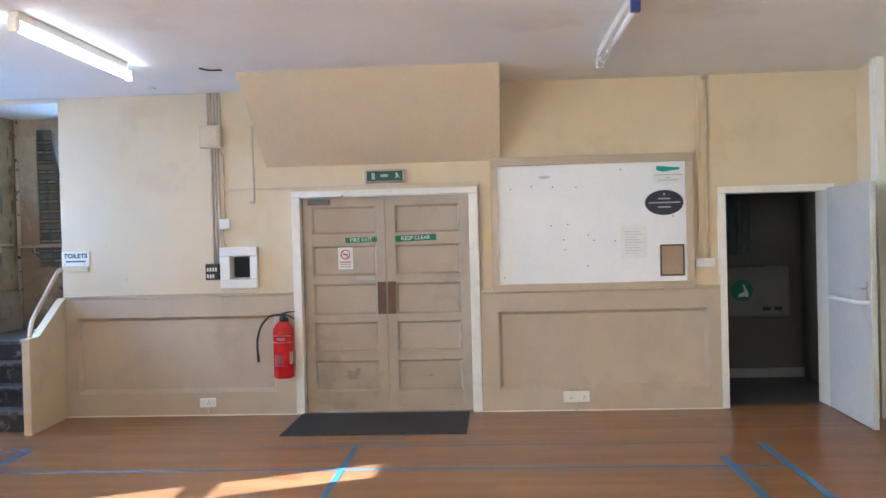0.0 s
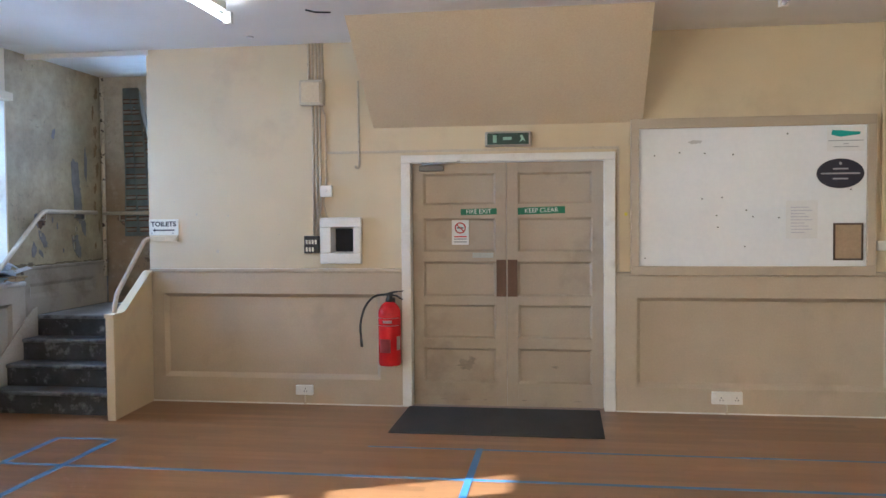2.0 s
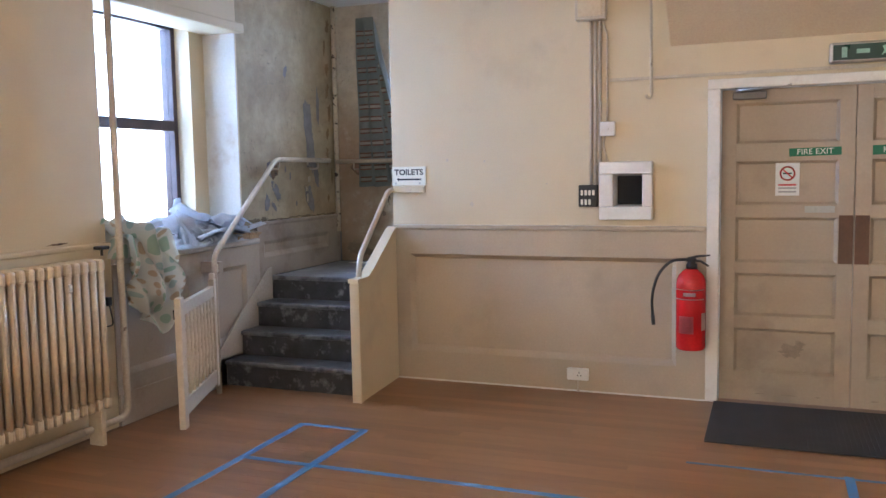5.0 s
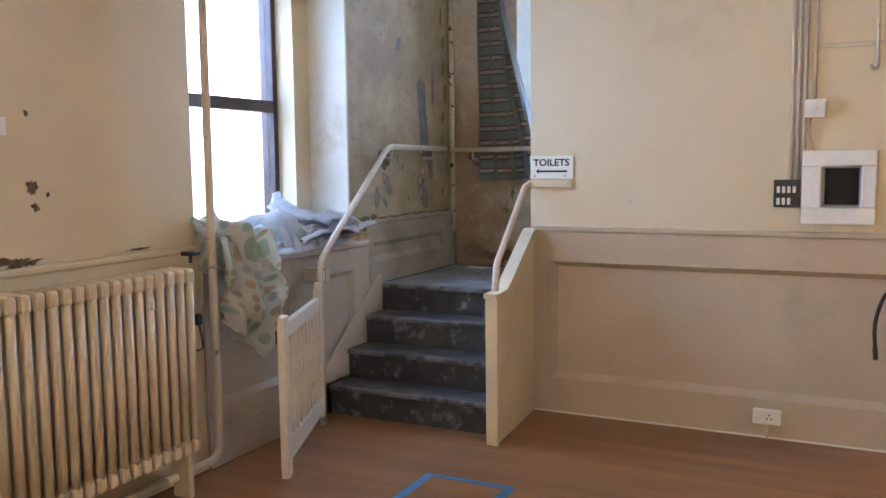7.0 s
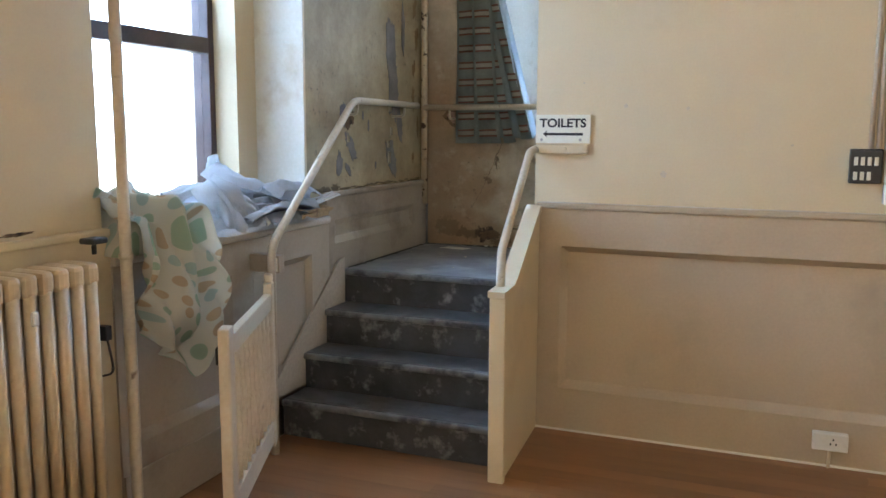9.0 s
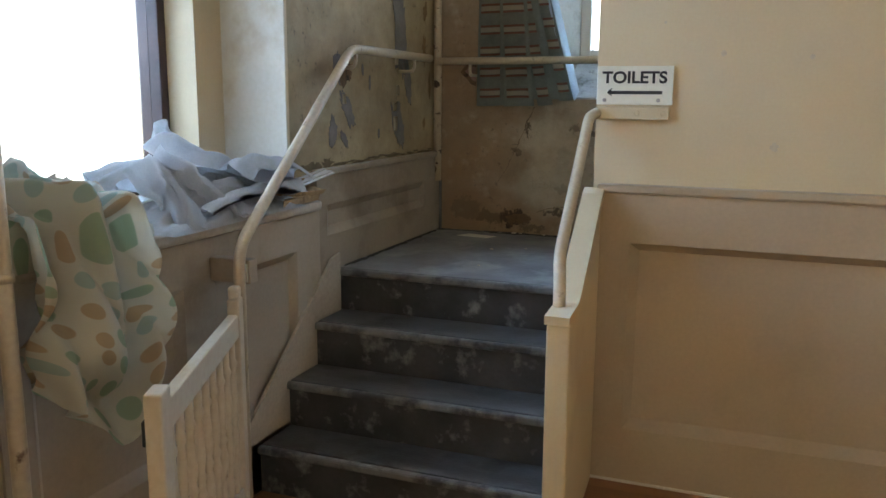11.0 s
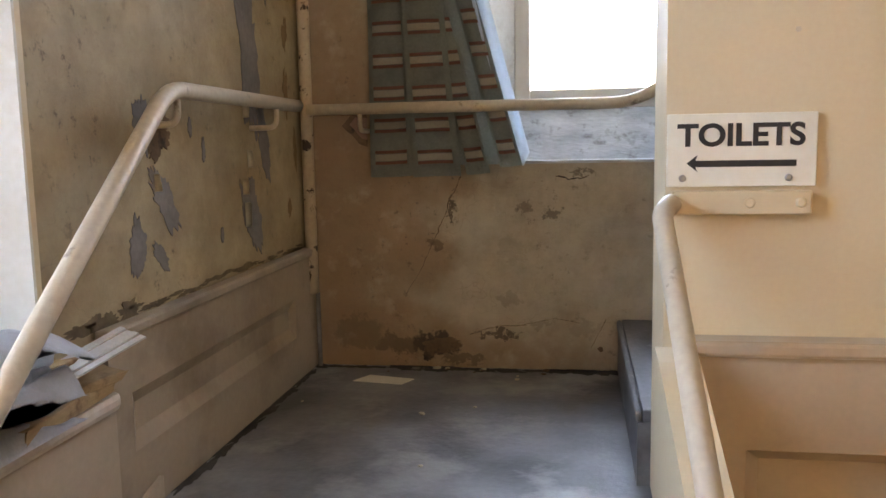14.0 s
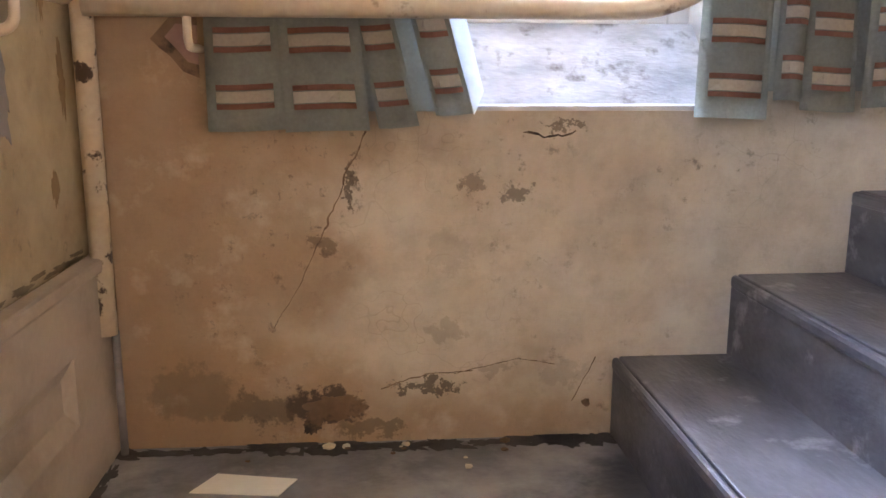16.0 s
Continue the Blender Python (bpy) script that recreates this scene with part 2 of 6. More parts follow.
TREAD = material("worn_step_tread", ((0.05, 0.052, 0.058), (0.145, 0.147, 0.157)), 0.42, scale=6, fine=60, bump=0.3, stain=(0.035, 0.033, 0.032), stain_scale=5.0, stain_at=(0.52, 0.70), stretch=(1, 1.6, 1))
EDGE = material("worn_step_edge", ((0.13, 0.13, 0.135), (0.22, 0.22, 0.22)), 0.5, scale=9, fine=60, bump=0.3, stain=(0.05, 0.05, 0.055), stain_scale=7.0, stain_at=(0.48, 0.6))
LANDING = material("scuffed_landing", ((0.065, 0.067, 0.073), (0.23, 0.233, 0.24)), 0.4, scale=5, fine=50, bump=0.35, stain=(0.29, 0.29, 0.285), stain_scale=4.5, stain_at=(0.50, 0.66))
UPPER = material("upper_step_concrete", ((0.04, 0.04, 0.045), (0.175, 0.175, 0.187)), 0.42, scale=6, fine=60, bump=0.4, stain=(0.34, 0.34, 0.34), stain_scale=8.0, stain_at=(0.58, 0.70), stretch=(1.6, 0.6, 1.6))
OAK = material("strip_floor_wood", ((0.225, 0.103, 0.042), (0.30, 0.142, 0.058)), 0.3, scale=2.2, fine=26, bump=0, stretch=(0.5, 4, 1), vary=0.15, grain_by=0.14, rough_vary=0.0)
TAPE = material("blue_floor_tape", ((0.055, 0.17, 0.36), (0.075, 0.21, 0.42)), 0.5, scale=3, fine=40, bump=0.05, stain=(0.14, 0.17, 0.24), stain_scale=6, stain_at=(0.55, 0.75))
RUBBER = material("dark_mat_fibre", ((0.035, 0.031, 0.028), (0.055, 0.05, 0.045)), 0.9, scale=5, fine=300, bump=0.6)
BLACK = material("black_plastic", ((0.015, 0.015, 0.015), (0.03, 0.03, 0.03)), 0.45, bump=0.05)
RADIATOR = material("cream_radiator_enamel", ((0.60, 0.49, 0.33), (0.66, 0.55, 0.38)), 0.38, scale=4, fine=40, bump=0.08, stain=(0.46, 0.35, 0.21), stain_scale=3.5, stain_at=(0.66, 0.9), rough_vary=0.03)
PIPE = material("cream_painted_pipe", ((0.53, 0.455, 0.345), (0.60, 0.525, 0.41)), 0.4, scale=5, fine=60, bump=0.15, stain=(0.13, 0.075, 0.05), stain_scale=9, stain_at=(0.62, 0.7))
SASH = material("dark_stained_sash", ((0.05, 0.032, 0.035), (0.09, 0.06, 0.06)), 0.45, scale=6, fine=60, bump=0.2)
GLASS = clear_glass("window_glass")
SOFFIT = material("soffit_tan_paint", ((0.63, 0.52, 0.355), (0.68, 0.565, 0.39)), 0.55, scale=1.5, fine=80, bump=0.1)
# Side room wall and floor colours, darkened to stand for the missing light.
DARKROOM = material("room_paint_dimmed", ((0.09, 0.088, 0.078), (0.12, 0.115, 0.10)), 0.7, scale=2, bump=0.1)
LINO = material("grey_lino_dimmed", ((0.08, 0.085, 0.09), (0.11, 0.115, 0.12)), 0.5, scale=3, bump=0.1)


# ---- mesh helpers ----
def box(bm, x0, x1, y0, y1, z0, z1, bevel=0.0):
    v = bmesh.ops.create_cube(bm, size=1)["verts"]
    for p in v:
        p.co = Vector((x0 if p.co.x < 0 else x1, y0 if p.co.y < 0 else y1, z0 if p.co.z < 0 else z1))
    if bevel:
        edges = list({e for p in v for e in p.link_edges})
        bmesh.ops.bevel(bm, geom=edges, offset=bevel, segments=2, affect="EDGES", profile=0.5)
    return bm


def boxed(x0, x1, y0, y1, z0, z1, bevel=0.0):
    return box(bmesh.new(), x0, x1, y0, y1, z0, z1, bevel)


def tube(bm, points, r, sides=12, caps=True):
    """A round bar along a run of points, with mitred joints."""
    pts = [Vector(p) for p in points]
    rings = []
    ref = None
    for i, p in enumerate(pts):
        a = (pts[i] - pts[i - 1]).normalized() if i else (pts[1] - pts[0]).normalized()
        c = (pts[i + 1] - pts[i]).normalized() if i < len(pts) - 1 else a
        d = (a + c).normalized()
        if ref is None:
            ref = d.orthogonal().normalized()
        u = (ref - d * ref.dot(d)).normalized()
        ref = u
        w = d.cross(u)
        k = 1 / max(0.5, math.sqrt((1 + a.dot(c)) / 2))
        rings.append([bm.verts.new(p + (u * math.cos(t) + w * math.sin(t)) * r * (k if 0 < i < len(pts) - 1 else 1)) for t in (2 * math.pi * s / sides for s in range(sides))])
    for q, s in zip(rings, rings[1:]):
        for j in range(sides):
            f = bm.faces.new((q[j], q[(j + 1) % sides], s[(j + 1) % sides], s[j]))
            f.smooth = True
    if caps:
        bm.faces.new(rings[0][::-1])
        bm.faces.new(rings[-1])
    return bm


def rounded(points, radius=0.08, steps=5):
    """The same run of points with its corners rounded."""
    pts = [Vector(p) for p in points]
    out = [pts[0]]
    for a, b, c in zip(pts, pts[1:], pts[2:]):
        r = min(radius, (a - b).length / 2, (c - b).length / 2)
        s, e = b + (a - b).normalized() * r, b + (c - b).normalized() * r
        for i in range(steps + 1):
            k = i / steps
            out.append(s * (1 - k) ** 2 + b * 2 * k * (1 - k) + e * k * k)
    return out + [pts[-1]]


def turned(bm, profile, base, sides=14, axis="z"):
    """A lathe-turned shape: (radius, height) pairs about a vertical axis."""
    rings = []
    for r, h in profile:
        ring = []
        for s in range(sides):
            t = 2 * math.pi * s / sides
            p = Vector((r * math.cos(t), r * math.sin(t), h))
            if axis == "y":
                p = Vector((p.x, -p.z, p.y))
            ring.append(bm.verts.new(Vector(base) + p))
        rings.append(ring)
    for q, s in zip(rings, rings[1:]):
        for j in range(sides):
            bm.faces.new((q[j], q[(j + 1) % sides], s[(j + 1) % sides], s[j])).smooth = True
    bm.faces.new(rings[0][::-1])
    bm.faces.new(rings[-1])
    return bm


def prism(bm, outline, y0, y1):
    """An outline in x and z, made solid from y0 to y1."""
    f = [bm.verts.new((x, y0, z)) for x, z in outline]
    g = [bm.verts.new((x, y1, z)) for x, z in outline]
    bm.faces.new(f)
    bm.faces.new(g[::-1])
    for i in range(len(f)):
        j = (i + 1) % len(f)
        bm.faces.new((f[j], f[i], g[i], g[j]))
    return bm


def mesh_of(name, bm, mat):
    bmesh.ops.recalc_face_normals(bm, faces=bm.faces)
    me = bpy.data.meshes.new(name)
    bm.to_mesh(me)
    bm.free()
    me.materials.append(mat)
    return me


def part(name, bm, mat, parent, label=""):
    ob = new(name, mesh_of(name, bm, mat))
    ob.parent = parent
    return tagged(ob, label)


def thing(name, label, category, at=None, kind="", group=""):
    ob = new(name)
    ob.empty_display_size = 0.1
    if at is not None:
        ob.matrix_world = at
    return tagged(ob, label, category, group, kind)


def solid(name, bm, mat, label, category, at=None, kind="", group=""):
    ob = new(name, mesh_of(name, bm, mat))
    if at is not None:
        ob.matrix_world = at
    return tagged(ob, label, category, group, kind)


NORTH = pose(0, 7.72, 0)             # local x along the wall, -y into the hall
WEST = pose(-5.18, 0, 0, 0, 0, 90)   # local x is world y, -y into the hall
BACK = pose(0, 8.93, 0)
STRUCT = "structure"

# ---- hall shell ----
H_CEIL = 3.0
bm = bmesh.new()
for x0, x1, z0, z1 in ((-4.06, -1.80, 0, H_CEIL), (-1.80, -0.19, 2.02, H_CEIL), (-0.19, 2.06, 0, H_CEIL), (2.06, 3.0, 1.945, H_CEIL), (3.0, 3.5, 0, H_CEIL)):
    if x0 == -4.06:
        for a, b, c, d in ((-4.06, -2.44, 0, 3), (-2.44, -2.25, 0, 1.26), (-2.44, -2.25, 1.475, 3), (-2.25, -1.80, 0, 3)):
            box(bm, a, b, 0, 0.24, c, d)
    else:
        box(bm, x0, x1, 0, 0.24, z0, z1)
bmesh.ops.remove_doubles(bm, verts=bm.verts, dist=0.0005)
solid("wall_north", bm, CREAM, "cream painted plaster hall wall with scuffs", "wall", NORTH, STRUCT)

bm = bmesh.new()
for y0, y1, z0, z1 in ((-3.2, -2.7, 0, 3), (-2.7, -0.2, 0, 1.02), (-2.7, -0.2, 2.62, 3), (-0.2, 0.6, 0, 3), (0.6, 1.8, 0, 1.02), (0.6, 1.8, 2.62, 3), (1.8, 3.5, 0, 3), (3.5, 4.10, 0, 1.02), (3.5, 4.10, 2.62, 3), (4.10, 6.02, 0, 3), (6.02, 7.42, 0, 1.0), (6.02, 7.42, 2.62, 3), (7.42, 7.4345, 0, 3)):
    box(bm, y0, y1, 0, 0.55, z0, z1)
# stepped cheeks of the visible window
for outline in (((6.02, 0.28), (6.02, 0.55), (6.20, 0.55), (6.20, 0.28)), ((7.42, 0.28), (7.42, 0.55), (7.25, 0.55), (7.25, 0.28))):
    lo = [bm.verts.new((a, b, 1.0)) for a, b in outline]
    hi = [bm.verts.new((a, b, 2.62)) for a, b in outline]
    bm.faces.new(lo)
    bm.faces.new(hi)
    for i in range(4):
        bm.faces.new((lo[i], lo[(i + 1) % 4], hi[(i + 1) % 4], hi[i]))
solid("wall_west", bm, CREAM, "cream painted outer wall with deep stepped window recess", "wall", WEST, STRUCT)

bm = bmesh.new()
for x0, x1, z0, z1 in ((-5.54, -3.35, 0, 3), (-3.35, -1.85, 0, 1.0), (-3.35, -1.85, 2.75, 3), (-1.85, 0.15, 0, 3), (0.15, 1.65, 0, 1.0), (0.15, 1.65, 2.75, 3), (1.65, 3.5, 0, 3)):
    box(bm, x0, x1, -3.4, -3.2, z0, z1)
solid("wall_south", bm, CREAM, "cream painted hall wall, unseen, with two openings added for light", "wall", kind=STRUCT)
solid("wall_east", boxed(3.26, 3.5, -3.2, 7.72, 0, 3.0), CREAM, "cream painted side wall of the hall", "wall", kind=STRUCT)
solid("ceiling", boxed(-5.54, 3.5, -3.4, 7.96, 3.0, 3.15), CEIL, "off-white painted flat ceiling", "ceiling", kind=STRUCT)
solid("subfloor", boxed(-5.54, 3.5, -3.4, 7.96, -0.2, -0.0006), material("floor_joint_dust", ((0.15, 0.075, 0.034), (0.17, 0.085, 0.038)), 0.35, bump=0.05), "dark boards under the strip floor", "floor", kind=STRUCT)

# ---- stair alcove shell ----
bm = bmesh.new()
for x0, x1, z0, z1 in ((-5.54, -4.62, 0, 4.6), (-4.62, -3.80, 0, 1.43), (-4.62, -3.80, 2.85, 4.6), (-3.80, -1.85, 0, 4.6)):
    box(bm, x0, x1, 0, 0.42, z0, z1)
solid("wall_stair_back", bm, BACKWALL, "damp stained plaster wall with mould and flaking cream paint", "wall", BACK, STRUCT)
solid("wall_stair_side", boxed(7.435, 8.93, 0, 0.55, 0, 3.0), PLASTER, "damp stained outer wall with peeling cream paint", "wall", WEST, STRUCT)
solid("wall_stair_end", boxed(-1.95, -1.85, 7.96, 8.93, 0, 4.6), CREAM, "cream end wall of the stairwell", "wall", kind=STRUCT)
solid("wall_stair_inner", boxed(-4.04, -1.95, 7.74, 7.96, 3.0, 4.6), CREAM, "cream upper wall of the stairwell", "wall", kind=STRUCT)
solid("ceiling_stair", boxed(-5.54, -4.04, 7.963, 9.3, 3.0, 3.12), CEIL, "greyish white ceiling over the landing", "ceiling", kind=STRUCT)
solid("ceiling_stair_upper", boxed(-4.04, -1.85, 7.96, 9.3, 4.6, 4.7), CEIL, "white ceiling over the upper flight", "ceiling", kind=STRUCT)

# ---- sloping soffit over the doors ----
bm = bmesh.new()
a = [(-2.08, 6.82, 3.0), (-2.08, 7.72, 3.0), (-2.08, 7.72, 2.29)]
b = [(0.085, 6.82, 3.0), (0.085, 7.72, 3.0), (0.085, 7.72, 2.29)]
va, vb = [bm.verts.new(p) for p in a], [bm.verts.new(p) for p in b]
bm.faces.new(va)
bm.faces.new(vb)
for i in range(3):
    bm.faces.new((va[i], va[(i + 1) % 3], vb[(i + 1) % 3], vb[i]))
solid("soffit", bm, SOFFIT, "tan painted sloping soffit under the stairs above", "soffit", kind=STRUCT)

# ---- steps and landing ----
RISE = 0.18
NOSE = (7.09, 7.30, 7.52, 7.745)
def step_thing(name, x0, x1, y0, y1, z1, label, nose):
    th = thing(name, label, "step", kind=STRUCT)
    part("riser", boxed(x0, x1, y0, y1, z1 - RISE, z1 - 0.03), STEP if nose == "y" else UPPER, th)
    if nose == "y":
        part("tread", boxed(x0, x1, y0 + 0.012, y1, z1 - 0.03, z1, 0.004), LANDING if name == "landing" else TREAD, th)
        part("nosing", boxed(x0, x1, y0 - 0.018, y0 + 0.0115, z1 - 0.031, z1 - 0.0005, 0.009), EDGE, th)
    else:
        part("tread", boxed(x0 + 0.012, x1, y0, y1, z1 - 0.03, z1, 0.004), UPPER, th)
        part("nosing", boxed(x0 - 0.005, x0 + 0.0115, y0, y1, z1 - 0.031, z1 - 0.0005, 0.009), UPPER, th)
    return th


for i, y in enumerate(NOSE[:3]):
    step_thing("step", -5.18, -4.02, y, NOSE[3] + 0.2 if i == 2 else NOSE[i + 1] + 0.05, RISE * (i + 1), "worn dark grey step with pale paint splashes", "y")
step_thing("landing", -5.18, -4.04, NOSE[3], 8.93, RISE * 4, "worn dark grey landing with pale scuffs and dust", "y")
for i in range(8):
    x = -4.09 + 0.255 * i
    step_thing("step", x, x + 0.30, 7.96, 8.93, RISE * (5 + i), "dark grey upper step beside the stained wall", "x")

# ---- strip floor ----
floor = thing("floor", "worn orange-brown hardwood strip floor", "floor", kind=STRUCT)

# ---- panelled dado ----
def bevel_ring(bm, x0, x1, z0, z1, w, y0, y1, foot=1.0):
    """A sloping moulding round a panel, from depth y0 at the outside to y1 at the inside."""
    o = [bm.verts.new((x, y0, z)) for x, z in ((x0, z0), (x1, z0), (x1, z1), (x0, z1))]
    lo = w * foot
    i = [bm.verts.new((x, y1, z)) for x, z in ((x0 + w, z0 + lo), (x1 - w, z0 + lo), (x1 - w, z1 - w), (x0 + w, z1 - w))]
    for k in range(4):
        bm.faces.new((o[k], o[(k + 1) % 4], i[(k + 1) % 4], i[k]))
    return bm


def dado(label, at, x0, x1, z0, z1, panels, proud=0.055, cap=True, mat=None, skirt=0.0):
    """Boarding with sunk panels: one frame with its mouldings, each panel a board, and a cap on top."""
    mat = mat or TAN
    th = thing("dado_panelling", label, "panelling", at, STRUCT)
    zlo, zhi = panels[0][2], panels[0][3]
    part("bottom_rail", boxed(x0, x1, -proud, -0.001, z0, zlo), mat, th)
    part("top_rail", boxed(x0, x1, -proud, -0.001, zhi, z1), mat, th)
    edges = [x0] + [v for p in panels for v in p[:2]] + [x1]
    for a, b in zip(edges[::2], edges[1::2]):
        if b - a > 0.005:
            part("stile", boxed(a, b, -proud, -0.001, zlo, zhi), mat, th)
    for a, b, c, d in panels:
        part("moulding", bevel_ring(bmesh.new(), a, b, c, d, 0.03, -proud - 0.0005, -0.016, 1.25), mat, th)
        part("panel", boxed(a + 0.001, b - 0.001, -0.016, -0.002, c + 0.001, d - 0.001), mat, th)
    if cap:
        part("cap", boxed(x0, x1, -proud - 0.012, -0.001, z1, z1 + 0.03, 0.008), mat, th)
    # White strip added to paint the bright line at the panelling's foot.
    if at is NORTH:
        part("foot_highlight_strip", boxed(x0, x1, -proud - 0.009, -proud, 0.0, 0.011, 0.003), WHITE, th, "thin white strip standing in for the bright line along the floor")
    if skirt:
        part("skirting", boxed(x0, x1, -proud - 0.012, -proud, 0.0, skirt, 0.004), mat, th)
    return th


PANEL = material("grimy_stair_paint", ((0.40, 0.34, 0.275), (0.47, 0.405, 0.33)), 0.4, scale=2.2, fine=60, bump=0.08, grain_by=0.1, stain=(0.27, 0.205, 0.14), stain_scale=2.4, stain_at=(0.53, 0.76))
LANDPANEL = material("dirty_landing_paint", ((0.33, 0.275, 0.215), (0.41, 0.345, 0.275)), 0.45, scale=2.2, fine=60, bump=0.1, grain_by=0.1, stain=(0.16, 0.12, 0.08), stain_scale=2.6, stain_at=(0.50, 0.74))
dado("tan painted dado panelling with one long sunk panel", NORTH, -4.035, -1.845, 0, 1.105, [(-3.91, -2.03, 0.215, 0.925)])
dado("tan painted dado panelling under the notice board", NORTH, -0.125, 2.02, 0, 1.08, [(0.035, 1.91, 0.2, 0.91)])
dado("tan painted dado panelling beside the landing", WEST, 7.58, 8.93, 0.5, 1.12, [(7.66, 8.70, 0.87, 1.00)], 0.03, mat=LANDPANEL)
dado("tan painted panelling under the window sill", WEST, 6.02, 7.58, 0, 0.989, [(6.12, 6.72, 0.30, 0.85), (6.88, 7.40, 0.30, 0.85)], 0.04, False, skirt=0.2, mat=PANEL)
dado("cream painted dado behind the radiator", WEST, 2.0, 6.02, 0, 1.10, [(2.2, 5.85, 0.25, 0.98)], 0.03, mat=CREAM)
solid("window_reveal", boxed(7.412, 7.4195, 0.0, 0.28, 1.03, 2.56), material("pale_reveal_paint", ((0.68, 0.66, 0.58), (0.74, 0.72, 0.65)), 0.5, scale=3, fine=60, bump=0.1, stain=(0.5, 0.42, 0.29), stain_scale=3, stain_at=(0.55, 0.75)), "pale painted window reveal with brown stains", "reveal", WEST, STRUCT)
SILLP = material("pale_sill_paint", ((0.56, 0.51, 0.46), (0.64, 0.59, 0.54)), 0.42, scale=4, fine=60, bump=0.1, stain=(0.33, 0.25, 0.17), stain_scale=6, stain_at=(0.6, 0.74))
solid("window_sill", boxed(6.02, 7.585, -0.055, 0.28, 0.99, 1.03, 0.014), SILLP, "pale painted window sill board, scuffed", "sill", WEST, STRUCT)

# ---- stair cheek board ----
th = thing("stair_cheek", "cream painted boarded cheek beside the stairs", "cheek board", kind=STRUCT)
out = [(6.94, 0.0), (6.94, 0.80), (7.11, 0.80), (7.16, 0.82), (7.62, 1.08), (7.72, 1.10), (7.72, 0.0)]
def leaning(bm):
    """The cheek runs slightly askew to the wall."""
    for v in bm.verts:
        v.co.y += 0.055 * (v.co.x - 6.93) / 0.79
    return bm


ob = part("board", leaning(prism(bmesh.new(), out, 3.968, 4.018)), CREAM, th)
ob.matrix_basis = pose(0, 0, 0, 0, 0, 90)
cap = [(6.915, 0.80), (7.11, 0.80), (7.16, 0.82), (7.62, 1.08), (7.66, 1.095), (7.66, 1.122), (7.61, 1.106), (7.148, 0.846), (7.102, 0.826), (6.915, 0.826)]
ob = part("cap", leaning(prism(bmesh.new(), cap, 3.956, 4.030)), CREAM, th)
ob.matrix_basis = pose(0, 0, 0, 0, 0, 90)
part("edge_post", boxed(-4.025, -3.955, 6.925, 6.955, 0, 0.798, 0.006), CREAM, th)

# raking board on the wall beside the steps
bm = prism(bmesh.new(), [(6.92, 0.0), (6.92, 0.19), (7.66, 0.775), (7.73, 0.79), (7.73, 0.5), (7.2, 0.0)], -0.052, -0.0405)
solid("stair_string", bm, material("string_paint", ((0.43, 0.365, 0.29), (0.50, 0.425, 0.34)), 0.4, scale=3, fine=60, bump=0.08, stain=(0.3, 0.24, 0.17), stain_scale=5, stain_at=(0.58, 0.75)), "tan painted raking string board beside the steps", "trim", WEST, STRUCT)

# ---- double doors ----
def door_leaf(th, x0, x1, name):
    """One leaf: stiles and rails with five sunk panels."""
    leaf = thing(name, "", "")
    leaf.parent = th
    rails = (0.0, 0.193, 0.477, 0.56, 0.835, 0.905, 1.19, 1.27, 1.545, 1.655, 1.91, 1.995)
    s = 0.09
    part("stile", boxed(x0, x0 + s, 0.03, 0.075, 0.005, 1.995, 0.002), DOOR, leaf)
    part("stile", boxed(x1 - s, x1, 0.03, 0.075, 0.005, 1.995, 0.002), DOOR, leaf)
    for a, b in zip(rails[::2], rails[1::2]):
        part("rail", boxed(x0 + s, x1 - s, 0.0305, 0.075, max(a, 0.005), b), DOOR, leaf)
    for a, b in zip(rails[1::2], rails[2::2]):
        bm = boxed(x0 + s, x1 - s, 0.052, 0.07, a, b)
        bevel_ring(bm, x0 + s, x1 - s, a, b, 0.018, 0.0306, 0.052)
        part("panel", bm, DOOR, leaf)
    return leaf


DOOR = material("tan_door_paint", ((0.38, 0.31, 0.23), (0.43, 0.355, 0.265)), 0.34, scale=2.5, fine=60, bump=0.05, grain_by=0.08, stain=(0.22, 0.178, 0.14), stain_scale=1.7, stain_at=(0.55, 0.8))
BROWN = material("brown_push_plate", ((0.105, 0.05, 0.024), (0.14, 0.07, 0.034)), 0.55, 0.0, bump=0.05)
GREEN = material("green_sign", ((0.0, 0.13, 0.06), (0.005, 0.16, 0.075)), 0.4, bump=0.02)
PAPER = material("white_paper", ((0.76, 0.76, 0.76), (0.8, 0.8, 0.8)), 0.6, bump=0.03)
RED = material("red_enamel", ((0.52, 0.012, 0.016), (0.60, 0.018, 0.02)), 0.22, scale=3, bump=0.03)
STEEL = material("worn_steel", ((0.42, 0.41, 0.39), (0.5, 0.49, 0.47)), 0.35, 0.85, bump=0.06)
INK = material("dark_ink", ((0.02, 0.02, 0.022), (0.03, 0.03, 0.032)), 0.6, bump=0)
th = thing("double_door", "tan painted double doors, closed, five panels a leaf", "door", NORTH, STRUCT)
door_leaf(th, -1.765, -0.9925, "door_leaf")
door_leaf(th, -0.9895, -0.217, "door_leaf")
part("push_plate", boxed(-1.075, -0.996, 0.026, 0.031, 0.905, 1.205, 0.001), BROWN, th, "dark brown push plate")
part("push_plate", boxed(-0.984, -0.905, 0.026, 0.031, 0.905, 1.205, 0.001), BROWN, th, "dark brown push plate")
# Unseen strips added behind the leaves to limit the slit of daylight.
part("slit_blocker", boxed(-1.01, -0.972, 0.076, 0.09, 1.12, 1.99), DOOR, th)
